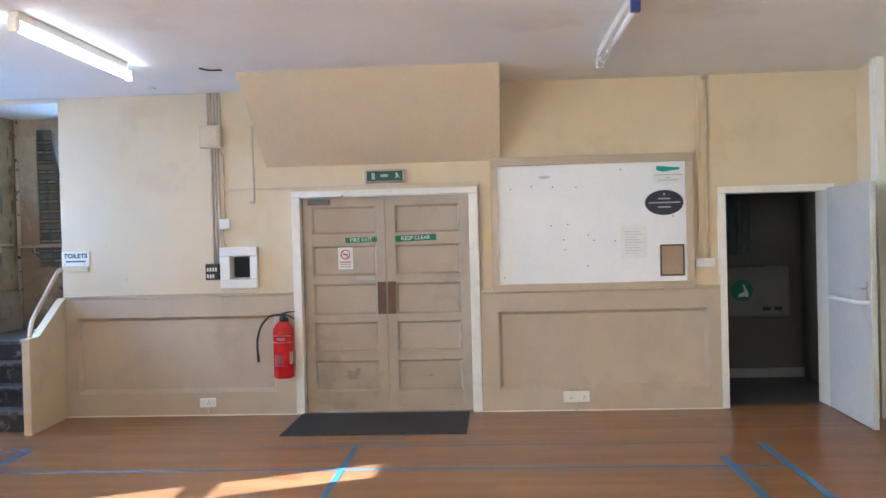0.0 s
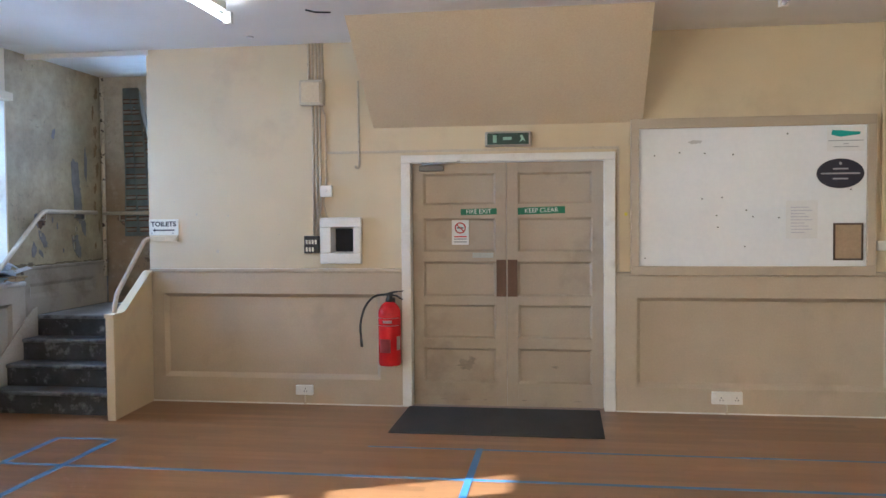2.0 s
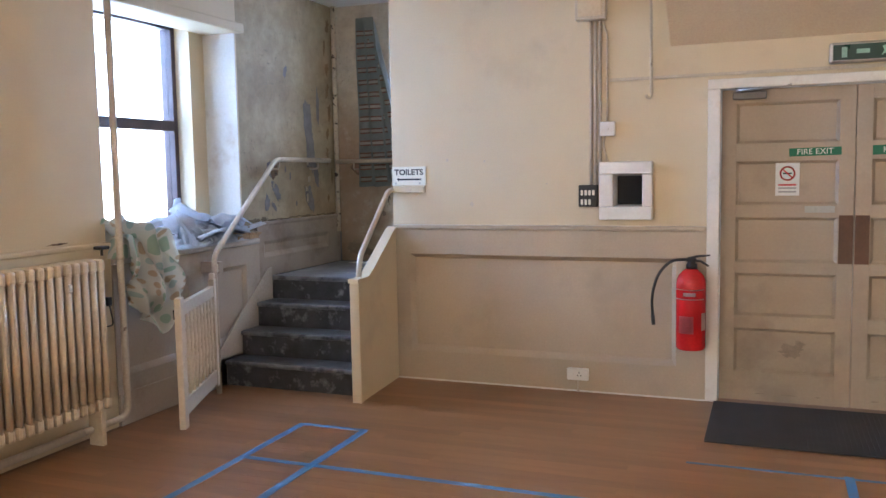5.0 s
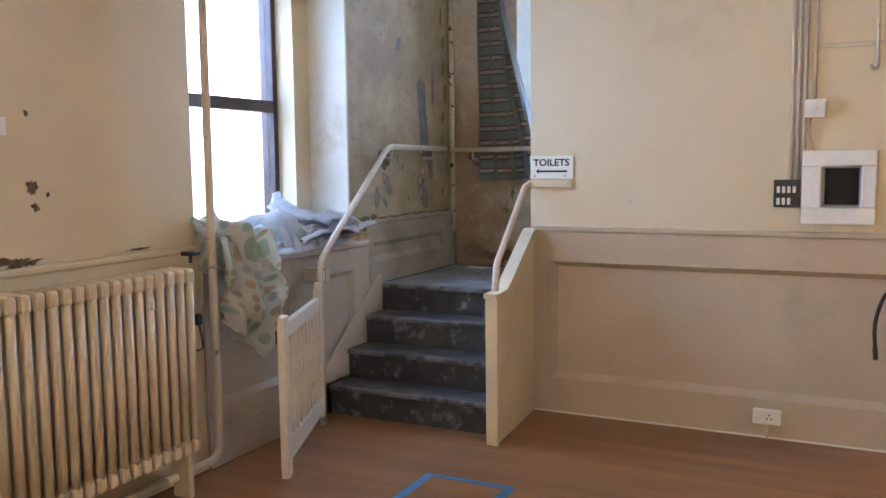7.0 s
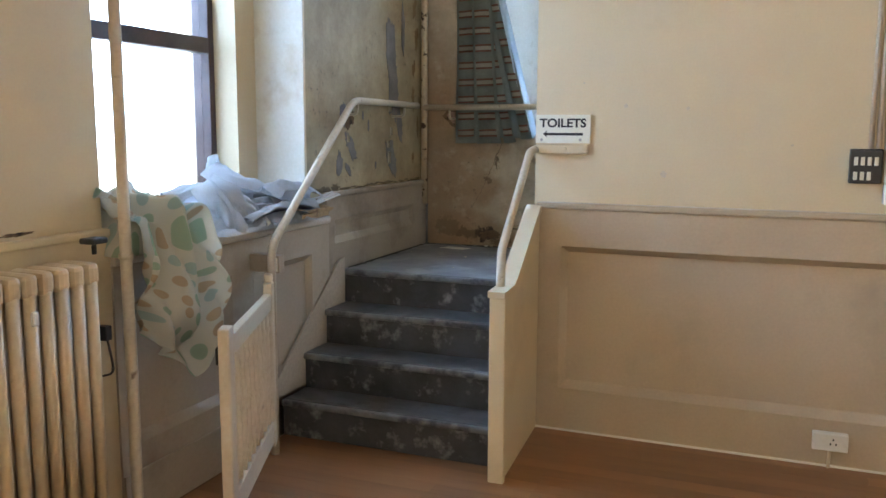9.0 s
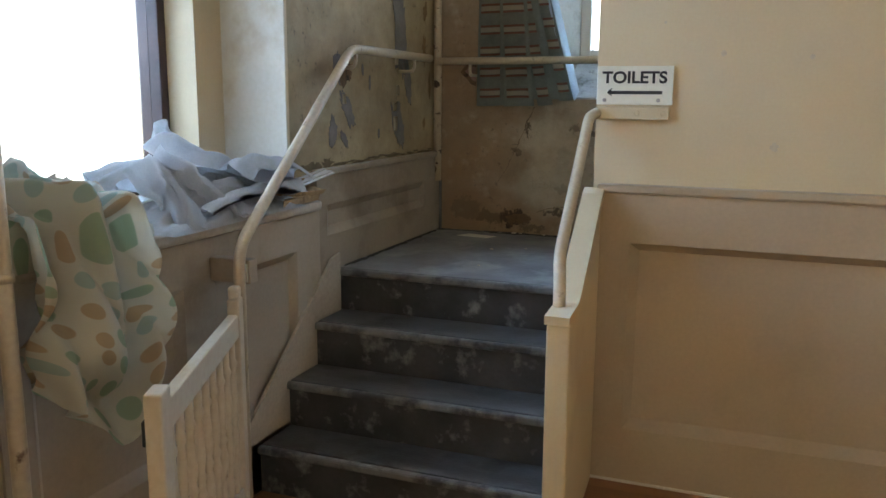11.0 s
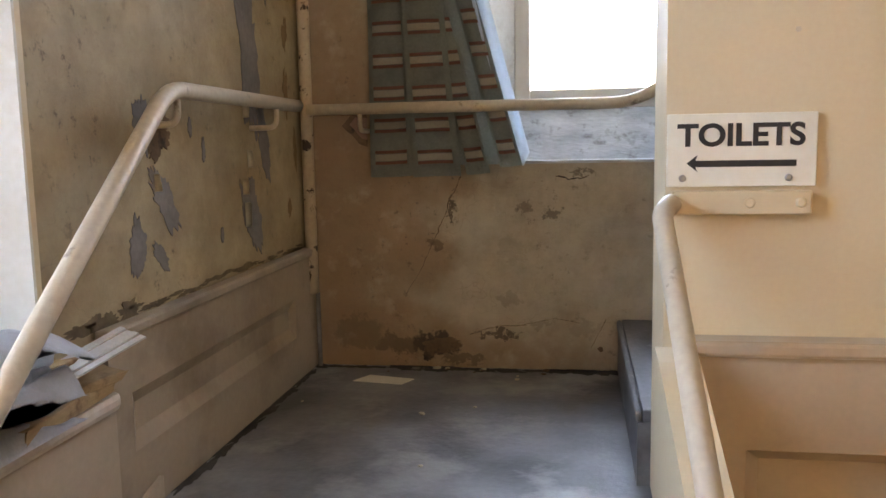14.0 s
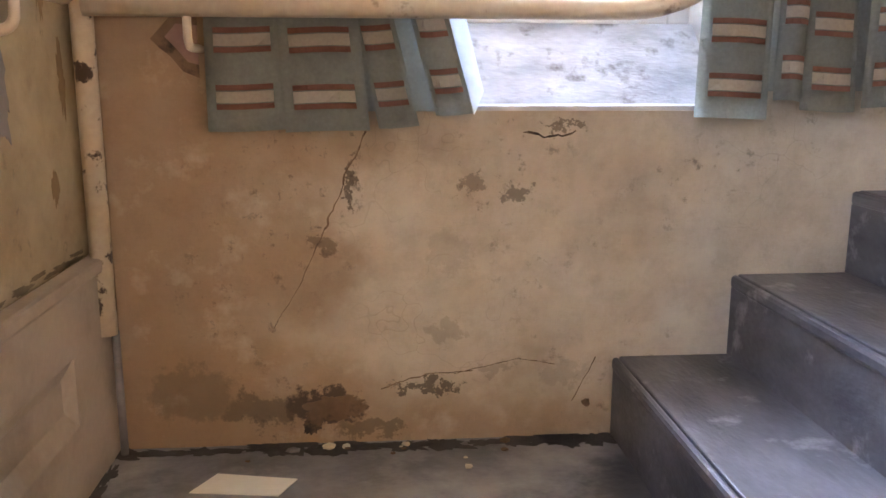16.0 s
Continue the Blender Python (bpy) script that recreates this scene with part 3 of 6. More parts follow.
part("slit_blocker", boxed(-0.9915, -0.95, 0.0765, 0.09, 0.0, 1.119), DOOR, th)
for z in (0.35, 1.05, 1.72):
    part("hinge", tube(bmesh.new(), [(-0.209, 0.02, z - 0.05), (-0.209, 0.02, z + 0.05)], 0.008, 8), STEEL, th, "dark steel hinge")
th = thing("door_frame_north", "white painted architrave round the double doors", "door frame", NORTH, STRUCT)
part("jamb", boxed(-1.845, -1.768, -0.06, 0.1, 0, 1.998, 0.006), WHITE, th)
part("jamb", boxed(-0.214, -0.128, -0.06, 0.1, 0, 1.998, 0.006), WHITE, th)
part("head", boxed(-1.845, -0.128, -0.06, 0.1, 1.999, 2.06, 0.006), WHITE, th)
# cream bead that follows the architrave
th = thing("door_bead", "thin cream cable trunking round the door frame", "trunking", NORTH, STRUCT)
# Darker pipe paint stands in for the shadow line along the cable.
part("run", boxed(-2.47, -0.10, -0.014, -0.001, 2.085, 2.105, 0.003), PIPE, th)
part("run", boxed(-0.115, -0.095, -0.014, -0.001, 1.12, 2.085, 0.003), PIPE, th)

# ---- door to the side room ----
th = thing("door_frame_side", "white painted frame of the side doorway", "door frame", NORTH, STRUCT)
part("jamb", boxed(2.022, 2.088, -0.05, 0.23, 0, 1.93, 0.005), WHITE, th)
part("jamb", boxed(2.972, 3.035, -0.05, 0.23, 0, 1.93, 0.005), WHITE, th)
part("head", boxed(2.022, 3.035, -0.05, 0.23, 1.9305, 1.99, 0.005), WHITE, th)
GREYDOOR = material("pale_grey_door_paint", ((0.50, 0.50, 0.48), (0.56, 0.56, 0.53)), 0.4, scale=3, bump=0.06)
th = thing("side_door", "pale painted flush door standing wide open into the hall", "door", pose(2.985, 7.665, 0, 0, 0, 178), STRUCT)
part("leaf", boxed(-0.022, 0.022, 0.0, 0.93, 0.01, 1.955, 0.003), GREYDOOR, th)
bm = tube(bmesh.new(), rounded([(0.022, 0.2, 1.0), (0.085, 0.2, 1.0), (0.085, 0.88, 1.0), (0.022, 0.88, 1.0)], 0.03), 0.016)
part("push_bar", bm, WHITE, th, "white push bar across the door")
bm = boxed(0.022, 0.03, 0.84, 0.88, 1.02, 1.17, 0.002)
tube(bm, rounded([(0.03, 0.86, 1.11), (0.06, 0.86, 1.11), (0.06, 0.75, 1.105)], 0.015), 0.008, 8)
part("lever_handle", bm, STEEL, th, "dark steel lever handle")

# side room seen through the doorway; its dimness is put into the colours
DIMTRIM = material("trim_paint_dimmed", ((0.3, 0.29, 0.27), (0.35, 0.34, 0.31)), 0.5, scale=4, bump=0.05)
th = thing("side_room", "small room behind the doorway, its dimness put into the wall colour", "room", kind=STRUCT)
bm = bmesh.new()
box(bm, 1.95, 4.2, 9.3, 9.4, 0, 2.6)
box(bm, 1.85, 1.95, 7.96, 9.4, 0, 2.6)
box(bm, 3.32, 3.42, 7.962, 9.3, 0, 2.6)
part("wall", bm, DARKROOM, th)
part("ceiling", boxed(1.85, 4.2, 7.962, 9.4, 2.6, 2.7), CEIL, th)
part("skirting", boxed(1.95, 3.32, 9.27, 9.3, 0.0, 0.1, 0.004), DIMTRIM, th)
part("lino", boxed(1.85, 3.42, 7.87, 9.4, -0.05, 0.0), LINO, th, "grey lino flooring")
# ---- hall window ----
def sash_window(name, label, at, x0, x1, z0, z1, depth, zm, mat, f=0.055):
    """A two-light sash in an opening: frame, meeting rail, two panes."""
    th = thing(name, label, "window", at, STRUCT)
    part("frame", boxed(x0, x0 + f, depth - 0.05, depth + 0.05, z0, z1, 0.004), mat, th)
    part("frame", boxed(x1 - f, x1, depth - 0.05, depth + 0.05, z0, z1, 0.004), mat, th)
    part("head", boxed(x0 + f, x1 - f, depth - 0.05, depth + 0.05, z1 - f, z1, 0.004), mat, th)
    part("bottom_rail", boxed(x0 + f, x1 - f, depth - 0.05, depth + 0.05, z0, z0 + 0.07, 0.004), mat, th)
    part("meeting_rail", boxed(x0 + f, x1 - f, depth - 0.05, depth + 0.03, zm - 0.04, zm + 0.035, 0.004), mat, th)
    for a, b in ((z0 + 0.07, zm - 0.04), (zm + 0.035, z1 - f)):
        p = part("pane", boxed(x0 + f, x1 - f, depth - 0.002, depth + 0.002, a, b), GLASS, th)
        p.visible_shadow = False
    return th


sash_window("window_1", "dark stained two-light sash window, glaring with daylight", WEST, 6.21, 7.285, 1.08, 2.66, 0.46, 1.888, SASH, 0.075)
sash_window("window_2", "dark stained narrow sash window in the side wall", WEST, 3.54, 4.05, 1.13, 2.60, 0.36, 1.92, SASH)
# The next two windows are unseen, added to let in sun and fill.
sash_window("window_3", "unseen sash window added in the side wall for light", WEST, 0.6, 1.8, 1.02, 2.62, 0.36, 1.92, SASH)
sash_window("window_6", "unseen wide sash window added in the side wall for light", WEST, -2.7, -0.2, 1.02, 2.62, 0.36, 1.92, SASH)
# Two unseen end windows, added to hold the fill lamps.
for i, x in enumerate((-3.35, 0.15)):
    sash_window("window_%d" % (4 + i), "unseen sash window added in the end wall for light", pose(x, -3.2, 0, 0, 0, 180), -1.5, 0, 1.0, 2.75, 0.1, 1.9, SASH)
sash_window("window_stair", "white painted window over the landing, glaring with daylight", BACK, -4.455, -3.855, 1.62, 2.85, 0.34, 2.35, WHITE)
solid("stair_window_sill", boxed(-4.619, -3.801, -0.004, 0.40, 1.4305, 1.440), material("flaking_sill_paint", ((0.34, 0.36, 0.38), (0.66, 0.68, 0.68)), 0.7, scale=9, fine=60, bump=0.6, stretch=(0.6, 1.6, 1.2), stain=(0.17, 0.16, 0.15), stain_scale=13, stain_at=(0.56, 0.68)),
      "flaking pale painted sill under the stair window", "sill", BACK, STRUCT)
bm = bmesh.new()
lo = [bm.verts.new(p) for p in ((-4.619, 0.14, 1.44), (-3.801, 0.14, 1.44), (-3.801, 0.3, 1.44), (-4.619, 0.3, 1.44))]
hi = [bm.verts.new(p) for p in ((-4.619, 0.28, 1.62), (-3.801, 0.28, 1.62), (-3.801, 0.3, 1.62), (-4.619, 0.3, 1.62))]
bm.faces.new(hi)
for i in range(4):
    bm.faces.new((lo[i], lo[(i + 1) % 4], hi[(i + 1) % 4], hi[i]))
solid("stair_window_slope", bm, bpy.data.materials["flaking_sill_paint"], "sloping flaking plaster below the stair window", "sill", BACK, STRUCT)

REVEAL = material("chalky_reveal_paint", ((0.62, 0.62, 0.58), (0.70, 0.70, 0.66)), 0.6, scale=4, fine=60, bump=0.2, stain=(0.42, 0.38, 0.31), stain_scale=5, stain_at=(0.58, 0.75))
for a, b in ((-4.619, -4.455), (-3.801, -3.855)):
    bm = bmesh.new()
    lo = [bm.verts.new((x, y, 1.441)) for x, y in ((a, 0.004), (b, 0.288), (b, 0.41), (a, 0.41))]
    hi = [bm.verts.new((v.co.x, v.co.y, 2.849)) for v in lo]
    bm.faces.new(lo)
    bm.faces.new(hi)
    for i in range(4):
        bm.faces.new((lo[i], lo[(i + 1) % 4], hi[(i + 1) % 4], hi[i]))
    solid("stair_window_reveal", bm, REVEAL, "pale splayed plaster reveal of the stair window", "reveal", BACK, STRUCT)
solid("window_sill_inner", boxed(6.205, 7.245, 0.281, 0.52, 1.0, 1.085, 0.006), bpy.data.materials["flaking_sill_paint"], "flaking pale inner sill against the sash", "sill", WEST, STRUCT)
# pelmet shelf over the hall window
solid("window_pelmet", boxed(5.80, 7.46, -0.06, 0.26, 2.56, 2.63, 0.01), CREAM, "cream painted lintel board over the window", "pelmet", WEST, STRUCT)
# trim where the ceiling meets the stair alcove
solid("ceiling_trim", boxed(-5.18, -4.04, 7.70, 7.74, 2.955, 2.999, 0.006), WHITE, "white painted trim along the ceiling edge", "trim", kind=STRUCT)

# ---- outside ----
solid("ground", boxed(-400, 400, -400, 400, -0.9, -0.6), material("outside_paving", ((0.2, 0.2, 0.19), (0.28, 0.27, 0.25)), 0.9, scale=0.4), "plain paved ground outside", "ground", kind=STRUCT)
# unseen block, added beside the hall window to keep the sun off it
solid("sun_blocker", boxed(-8.8, -5.85, 4.3, 6.08, -0.6, 5.5), material("sun_blocker_brick", ((0.3, 0.2, 0.15), (0.36, 0.25, 0.19)), 0.85, scale=3), "unseen brick block added outside to keep sun off the window", "wall", kind=STRUCT)

# bright sky and haze outside the two windows that the walk looks through
HAZE = glowing("bright_outside_haze", (0.90, 0.95, 1.0), 1.1)
solid("backdrop_west", boxed(-7.05, -7.0, 6.12, 13.0, -0.6, 5.0), HAZE, "plain bright daylight outside the hall window", "backdrop", kind=STRUCT)
solid("backdrop_north", boxed(-6.2, -2.0, 10.9, 10.95, -0.6, 6.0), HAZE, "plain bright daylight outside the stair window", "backdrop", kind=STRUCT)

# ---- handrails ----
th = thing("stair_handrail", "cream painted tubular handrail, worn, fixed along the wall", "handrail")
run = rounded([(-5.03, 6.86, 0.0), (-5.0, 6.82, 0.97), (-5.09, 7.78, 1.635), (-5.10, 8.66, 1.63)], 0.07)
part("rail", tube(bmesh.new(), run, 0.019), PIPE, th)
for y in (7.83, 8.45):
    part("bracket", tube(bmesh.new(), rounded([(-5.095, y, 1.615), (-5.095, y, 1.56), (-5.178, y, 1.56)], 0.03), 0.008, 8), PIPE, th)
th = thing("landing_handrail", "cream painted tubular handrail under the landing window", "handrail")
run = rounded([(-5.12, 8.815, 1.622), (-4.045, 8.815, 1.622), (-3.0, 8.815, 2.29)], 0.08)
part("rail", tube(bmesh.new(), run, 0.019), PIPE, th)
part("bracket", tube(bmesh.new(), rounded([(-4.94, 8.815, 1.605), (-4.94, 8.815, 1.55), (-4.94, 8.93, 1.55)], 0.03), 0.008, 8), PIPE, th)
th = thing("short_handrail", "cream painted tubular handrail rising to the wall end", "handrail")
part("rail", tube(bmesh.new(), rounded([(-4.015, 7.04, 0.80), (-4.02, 7.06, 0.88), (-4.04, 7.13, 0.965), (-4.072, 7.655, 1.375), (-4.05, 7.69, 1.39)], 0.03), 0.019), PIPE, th)
bm = boxed(-4.05, -3.80, 7.695, 7.719, 1.367, 1.412, 0.004)
part("fixing_plate", bm, CREAM, th)
for x in (-3.91, -3.82):
    part("screw", turned(bmesh.new(), [(0.010, 0), (0.010, 0.002), (0.006, 0.0035)], (x, 7.695, 1.39), 10, "y"), CREAM, th)

# ---- toilets sign ----
def lettering(name, text, size, mat, parent, at, bold=0.0):
    cu = bpy.data.curves.new(name, "FONT")
    cu.body, cu.size, cu.extrude, cu.offset = text, size, 0.0006, bold
    cu.align_x, cu.align_y = "CENTER", "CENTER"
    tmp = bpy.data.objects.new(name, cu)
    me = bpy.data.meshes.new_from_object(tmp)
    me.materials.append(mat)
    bpy.data.objects.remove(tmp)
    ob = new(name, me)
    ob.parent = parent
    ob.matrix_basis = at
    return ob


SIGN = material("white_sign_plastic", ((0.75, 0.735, 0.63), (0.80, 0.785, 0.68)), 0.4, bump=0.02)
th = thing("toilets_sign", "white plastic sign reading TOILETS with a black arrow", "sign", pose(-3.925, 7.716, 1.487))
part("plate", boxed(-0.134, 0.134, -0.006, 0.002, -0.068, 0.068, 0.002), SIGN, th)
lettering("word", "TOILETS", 0.057, INK, th, pose(-0.001, -0.0064, 0.026, 90) @ Matrix.Diagonal((1.07, 1, 1, 1)), 0.0017)
bm = prism(bmesh.new(), [(-0.098, -0.024), (-0.078, -0.008), (-0.082, -0.019), (0.098, -0.019), (0.098, -0.031), (-0.082, -0.031), (-0.078, -0.040)], -0.007, -0.006)
part("arrow", bm, INK, th, "black arrow pointing to the stairs")
for x in (-0.105, 0.085):
    part("screw", turned(bmesh.new(), [(0.007, 0), (0.007, 0.002), (0.003, 0.003)], (x, -0.006, -0.052), 10, "y"), STEEL, th)

# ---- radiator ----
th = thing("radiator", "cream painted cast iron column radiator, rust marked", "radiator")
pitch, n_col = 0.060, 24
y = 5.765
for i in range(n_col):
    yc = y - 0.028 - pitch * i
    bm = bmesh.new()
    for dx in (-0.085, -0.03, 0.025):
        tube(bm, rounded([(-4.99 + dx, yc, 0.26), (-4.99 + dx, yc, 1.0)], 0.02), 0.0195, 10)
    box(bm, -5.095, -4.945, yc - 0.025, yc + 0.025, 0.985, 1.06, 0.018)
    box(bm, -5.095, -4.945, yc - 0.025, yc + 0.025, 0.205, 0.28, 0.018)
    part("column", bm, RADIATOR, th)
for yy in (5.70, 4.42):
    part("foot", boxed(-5.06, -4.96, yy - 0.016, yy + 0.016, 0.0, 0.22, 0.006), RADIATOR, th)
part("valve", boxed(-4.975, -4.94, 5.485, 5.51, 0.905, 0.95, 0.006), WHITE, th, "small white key cap")
th = thing("heating_pipe", "cream painted heating pipe rising beside the window, chipped", "pipe")
part("riser_pipe", tube(bmesh.new(), rounded([(-5.04, 5.6, 0.09), (-5.04, 5.98, 0.09), (-5.04, 5.98, 3.0)], 0.08), 0.0205), PIPE, th)
part("coupling", tube(bmesh.new(), [(-5.04, 5.98, 1.03), (-5.04, 5.98, 1.05)], 0.025), PIPE, th)
part("floor_run", tube(bmesh.new(), [(-5.04, 5.62, 0.09), (-5.04, 2.2, 0.09)], 0.022), PIPE, th)
CHIPPED = material("chipped_cream_pipe", ((0.55, 0.46, 0.33), (0.62, 0.53, 0.39)), 0.45, scale=5, fine=60, bump=0.3, stain=(0.06, 0.035, 0.025), stain_scale=16, stain_at=(0.56, 0.60))
th = thing("wall_pipe", "cream painted pipe down the landing corner, flaking", "pipe")
part("pipe", tube(bmesh.new(), [(-5.145, 8.88, 0.99), (-5.145, 8.88, 3.0)], 0.021), CHIPPED, th)
part("thin_pipe", tube(bmesh.new(), [(-5.135, 8.90, 0.72), (-5.135, 8.90, 0.99)], 0.008), BARE, th, "thin bare grey pipe")

# ---- stair gate ----
a = Vector((-5.0, 6.80, 0.0))
b = Vector((-4.66, 6.0, 0.0))
ang = math.degrees(math.atan2(b.y - a.y, b.x - a.x))
L = (b - a).length
GATE = material("pale_gate_paint", ((0.62, 0.54, 0.42), (0.68, 0.60, 0.48)), 0.4, scale=5, fine=50, bump=0.1, stain=(0.3, 0.24, 0.18), stain_scale=8, stain_at=(0.64, 0.75))
th = thing("stair_gate", "cream painted wooden gate with turned spindles, standing open", "gate", pose(a.x, a.y, 0, 0, 0, ang))
part("stile", boxed(L - 0.075, L, -0.02, 0.02, 0.03, 0.81, 0.006), GATE, th)
part("stile", boxed(0.0, 0.06, -0.02, 0.02, 0.08, 0.82, 0.006), GATE, th)
part("top_rail", boxed(0.06, L - 0.075, -0.016, 0.016, 0.70, 0.775, 0.005), GATE, th)
part("bottom_rail", boxed(0.06, L - 0.075, -0.016, 0.016, 0.10, 0.20, 0.005), GATE, th)
prof = [(0.010, 0.0), (0.011, 0.06), (0.016, 0.075), (0.010, 0.09), (0.015, 0.17), (0.016, 0.2), (0.010, 0.235), (0.016, 0.25), (0.010, 0.265), (0.015, 0.31), (0.010, 0.41), (0.016, 0.43), (0.011, 0.445), (0.010, 0.50)]
for i in range(9):
    x = 0.06 + (L - 0.135) * (i + 0.5) / 9
    part("spindle", turned(bmesh.new(), prof, (x, 0, 0.20), 8), GATE, th)
part("latch", boxed(L - 0.05, L - 0.02, -0.034, -0.02, 0.68, 0.74, 0.004), BLACK, th, "black latch")
part("finial", boxed(0.01, 0.05, -0.018, 0.018, 0.82, 0.858, 0.008), GATE, th)
th = thing("gate_hinge_block", "tan painted timber block on the panelling behind the gate", "block")
part("block", boxed(-5.139, -4.985, 6.855, 6.90, 0.845, 0.925, 0.005), PANEL, th)
part("hinge_plate", boxed(-5.018, -4.992, 6.851, 6.8555, 0.853, 0.913, 0.002), SIGN, th, "pale metal plate")
part("hole", turned(bmesh.new(), [(0.006, 0), (0.006, 0.001)], (-5.005, 6.851, 0.892), 10, "y"), INK, th)

# ---- notice board ----
BOARD = material("white_board_face", ((0.80, 0.815, 0.84), (0.85, 0.86, 0.88)), 0.4, scale=3, fine=30, bump=0.02, stain=(0.62, 0.62, 0.63), stain_scale=2.5, stain_at=(0.66, 0.85))
th = thing("notice_board", "large white notice board in a tan wooden frame", "notice board", NORTH)
part("panel", boxed(0.05, 1.735, -0.058, -0.005, 1.155, 2.23), BOARD, th)
for a in ((-0.01, 1.795, 2.228, 2.305), (-0.01, 1.795, 1.088, 1.158), (-0.01, 0.052, 1.158, 2.228), (1.732, 1.795, 1.158, 2.228)):
    part("frame_rail", boxed(a[0], a[1], -0.085, -0.004, a[2], a[3], 0.004), TAN, th)
rng = random.Random(11)
for x, z in ((0.36, 2.04), (0.55, 2.03), (0.76, 2.02), (1.16, 2.17), (0.53, 1.68), (0.68, 1.69), (0.64, 1.55), (0.86, 1.59), (0.91, 1.54), (0.65, 1.46), (0.10, 1.22), (0.85, 1.31), (1.10, 1.53), (1.62, 1.74), (0.17, 2.02)):
    part("pin", turned(bmesh.new(), [(0.006, 0), (0.006, 0.004), (0.003, 0.008)], (x, -0.058, z), 8, "y"), BLACK, th, "dark drawing pin")
part("smudge", prism(bmesh.new(), [(0.42, 2.12), (0.46, 2.135), (0.53, 2.13), (0.52, 2.11), (0.45, 2.105)], -0.0586, -0.058), material("grey_smudge", ((0.55, 0.55, 0.56), (0.6, 0.6, 0.61)), 0.5, bump=0), th)

NAVY = material("navy_plaque", ((0.012, 0.014, 0.035), (0.02, 0.022, 0.05)), 0.3, bump=0.02)
PALE = material("pale_print", ((0.35, 0.36, 0.42), (0.4, 0.41, 0.46)), 0.5, bump=0)
th = thing("oval_plaque", "dark navy oval plaque with pale lettering on the board", "plaque", pose(1.541, 7.662, 1.862))
part("disc", prism(bmesh.new(), [(0.17 * math.cos(i * math.pi / 20), 0.112 * math.sin(i * math.pi / 20)) for i in range(40)], -0.012, 0.0), NAVY, th)
for z, w in ((0.035, 0.055), (0.0, 0.14), (-0.04, 0.055)):
    part("print_line", boxed(-w, w, -0.0128, -0.012, z - 0.006, z + 0.006), PALE, th)
part("emblem", turned(bmesh.new(), [(0.011, 0), (0.011, 0.001)], (0, -0.012, 0.075), 10, "y"), PALE, th)

TEAL = material("teal_print", ((0.02, 0.33, 0.29), (0.03, 0.42, 0.36)), 0.5, scale=8, bump=0)
GREYPRINT = material("grey_print", ((0.32, 0.33, 0.35), (0.4, 0.41, 0.43)), 0.6, bump=0)
th = thing("leaflet", "white leaflet with a teal emblem pinned to the board", "leaflet", pose(1.58, 7.66, 2.125))
part("sheet", boxed(-0.135, 0.135, -0.003, 0, -0.095, 0.09), PAPER, th)
part("emblem", prism(bmesh.new(), [(-0.105, 0.03), (-0.10, 0.065), (-0.03, 0.062), (0.02, 0.055), (0.105, 0.05), (0.10, 0.03), (0.03, 0.022), (-0.04, 0.012)], -0.0042, -0.003), TEAL, th)
for z, w in ((-0.015, 0.125), (-0.04, 0.02), (-0.062, 0.09)):
    part("print_line", boxed(-w, w, -0.004, -0.003, z - 0.003, z + 0.003), GREYPRINT, th)
th = thing("paper_notice", "white typed notice pinned to the board, curling", "paper notice", pose(1.265, 7.656, 1.515))
bm = boxed(-0.115, 0.115, -0.003, 0.0, -0.145, 0.145)
part("sheet", bm, PAPER, th)
bm = prism(bmesh.new(), [(0.115, 0.145), (0.115, 0.105), (0.075, 0.145)], -0.012, -0.004)
part("curled_corner", bm, PAPER, th)
LILAC = material("faded_print", ((0.55, 0.54, 0.62), (0.6, 0.6, 0.66)), 0.6, bump=0)
for i in range(9):
    part("print_line", boxed(-0.08, 0.05 + 0.03 * math.sin(i * 2.1), -0.0036, -0.003, 0.09 - 0.024 * i, 0.097 - 0.024 * i), LILAC, th)
KRAFT = material("brown_card", ((0.36, 0.26, 0.16), (0.42, 0.31, 0.20)), 0.6, scale=5, bump=0.05)
DARKWOOD = material("dark_frame_wood", ((0.05, 0.028, 0.02), (0.08, 0.045, 0.03)), 0.4, bump=0.1)
th = thing("framed_notice", "brown card notice in a thin dark wooden frame", "framed notice", pose(1.602, 7.66, 1.345))
part("card", boxed(-0.095, 0.095, -0.006, 0, -0.13, 0.13), KRAFT, th)
for a in ((-0.107, 0.107, 0.128, 0.141), (-0.107, 0.107, -0.141, -0.128), (-0.107, -0.094, -0.128, 0.128), (0.094, 0.107, -0.128, 0.128)):
    part("frame_rail", boxed(a[0], a[1], -0.014, 0, a[2], a[3], 0.002), DARKWOOD, th)
th = solid("sticky_tab", boxed(-0.035, -0.012, -0.005, -0.002, 1.475, 1.50), material("yellow_tab", ((0.7, 0.6, 0.05), (0.75, 0.65, 0.08)), 0.6, bump=0), "small yellow paper tab stuck beside the board", "sticky tab", pose(-0.02, 7.717, 0.08))

# ---- exit sign ----
GREENLIT = material("dark_green_panel", ((0.005, 0.035, 0.022), (0.008, 0.045, 0.03)), 0.3, bump=0)
WHITELIT = material("pale_green_mark", ((0.25, 0.45, 0.36), (0.3, 0.5, 0.4)), 0.4, bump=0)
th = thing("exit_sign", "grey emergency exit light box with green pictogram panel", "exit sign", NORTH)
part("housing", boxed(-1.155, -0.785, -0.07, -0.002, 2.115, 2.235, 0.012), STEEL, th)
part("panel", boxed(-1.135, -0.805, -0.074, -0.069, 2.13, 2.22), GREENLIT, th, "dark green pictogram panel")
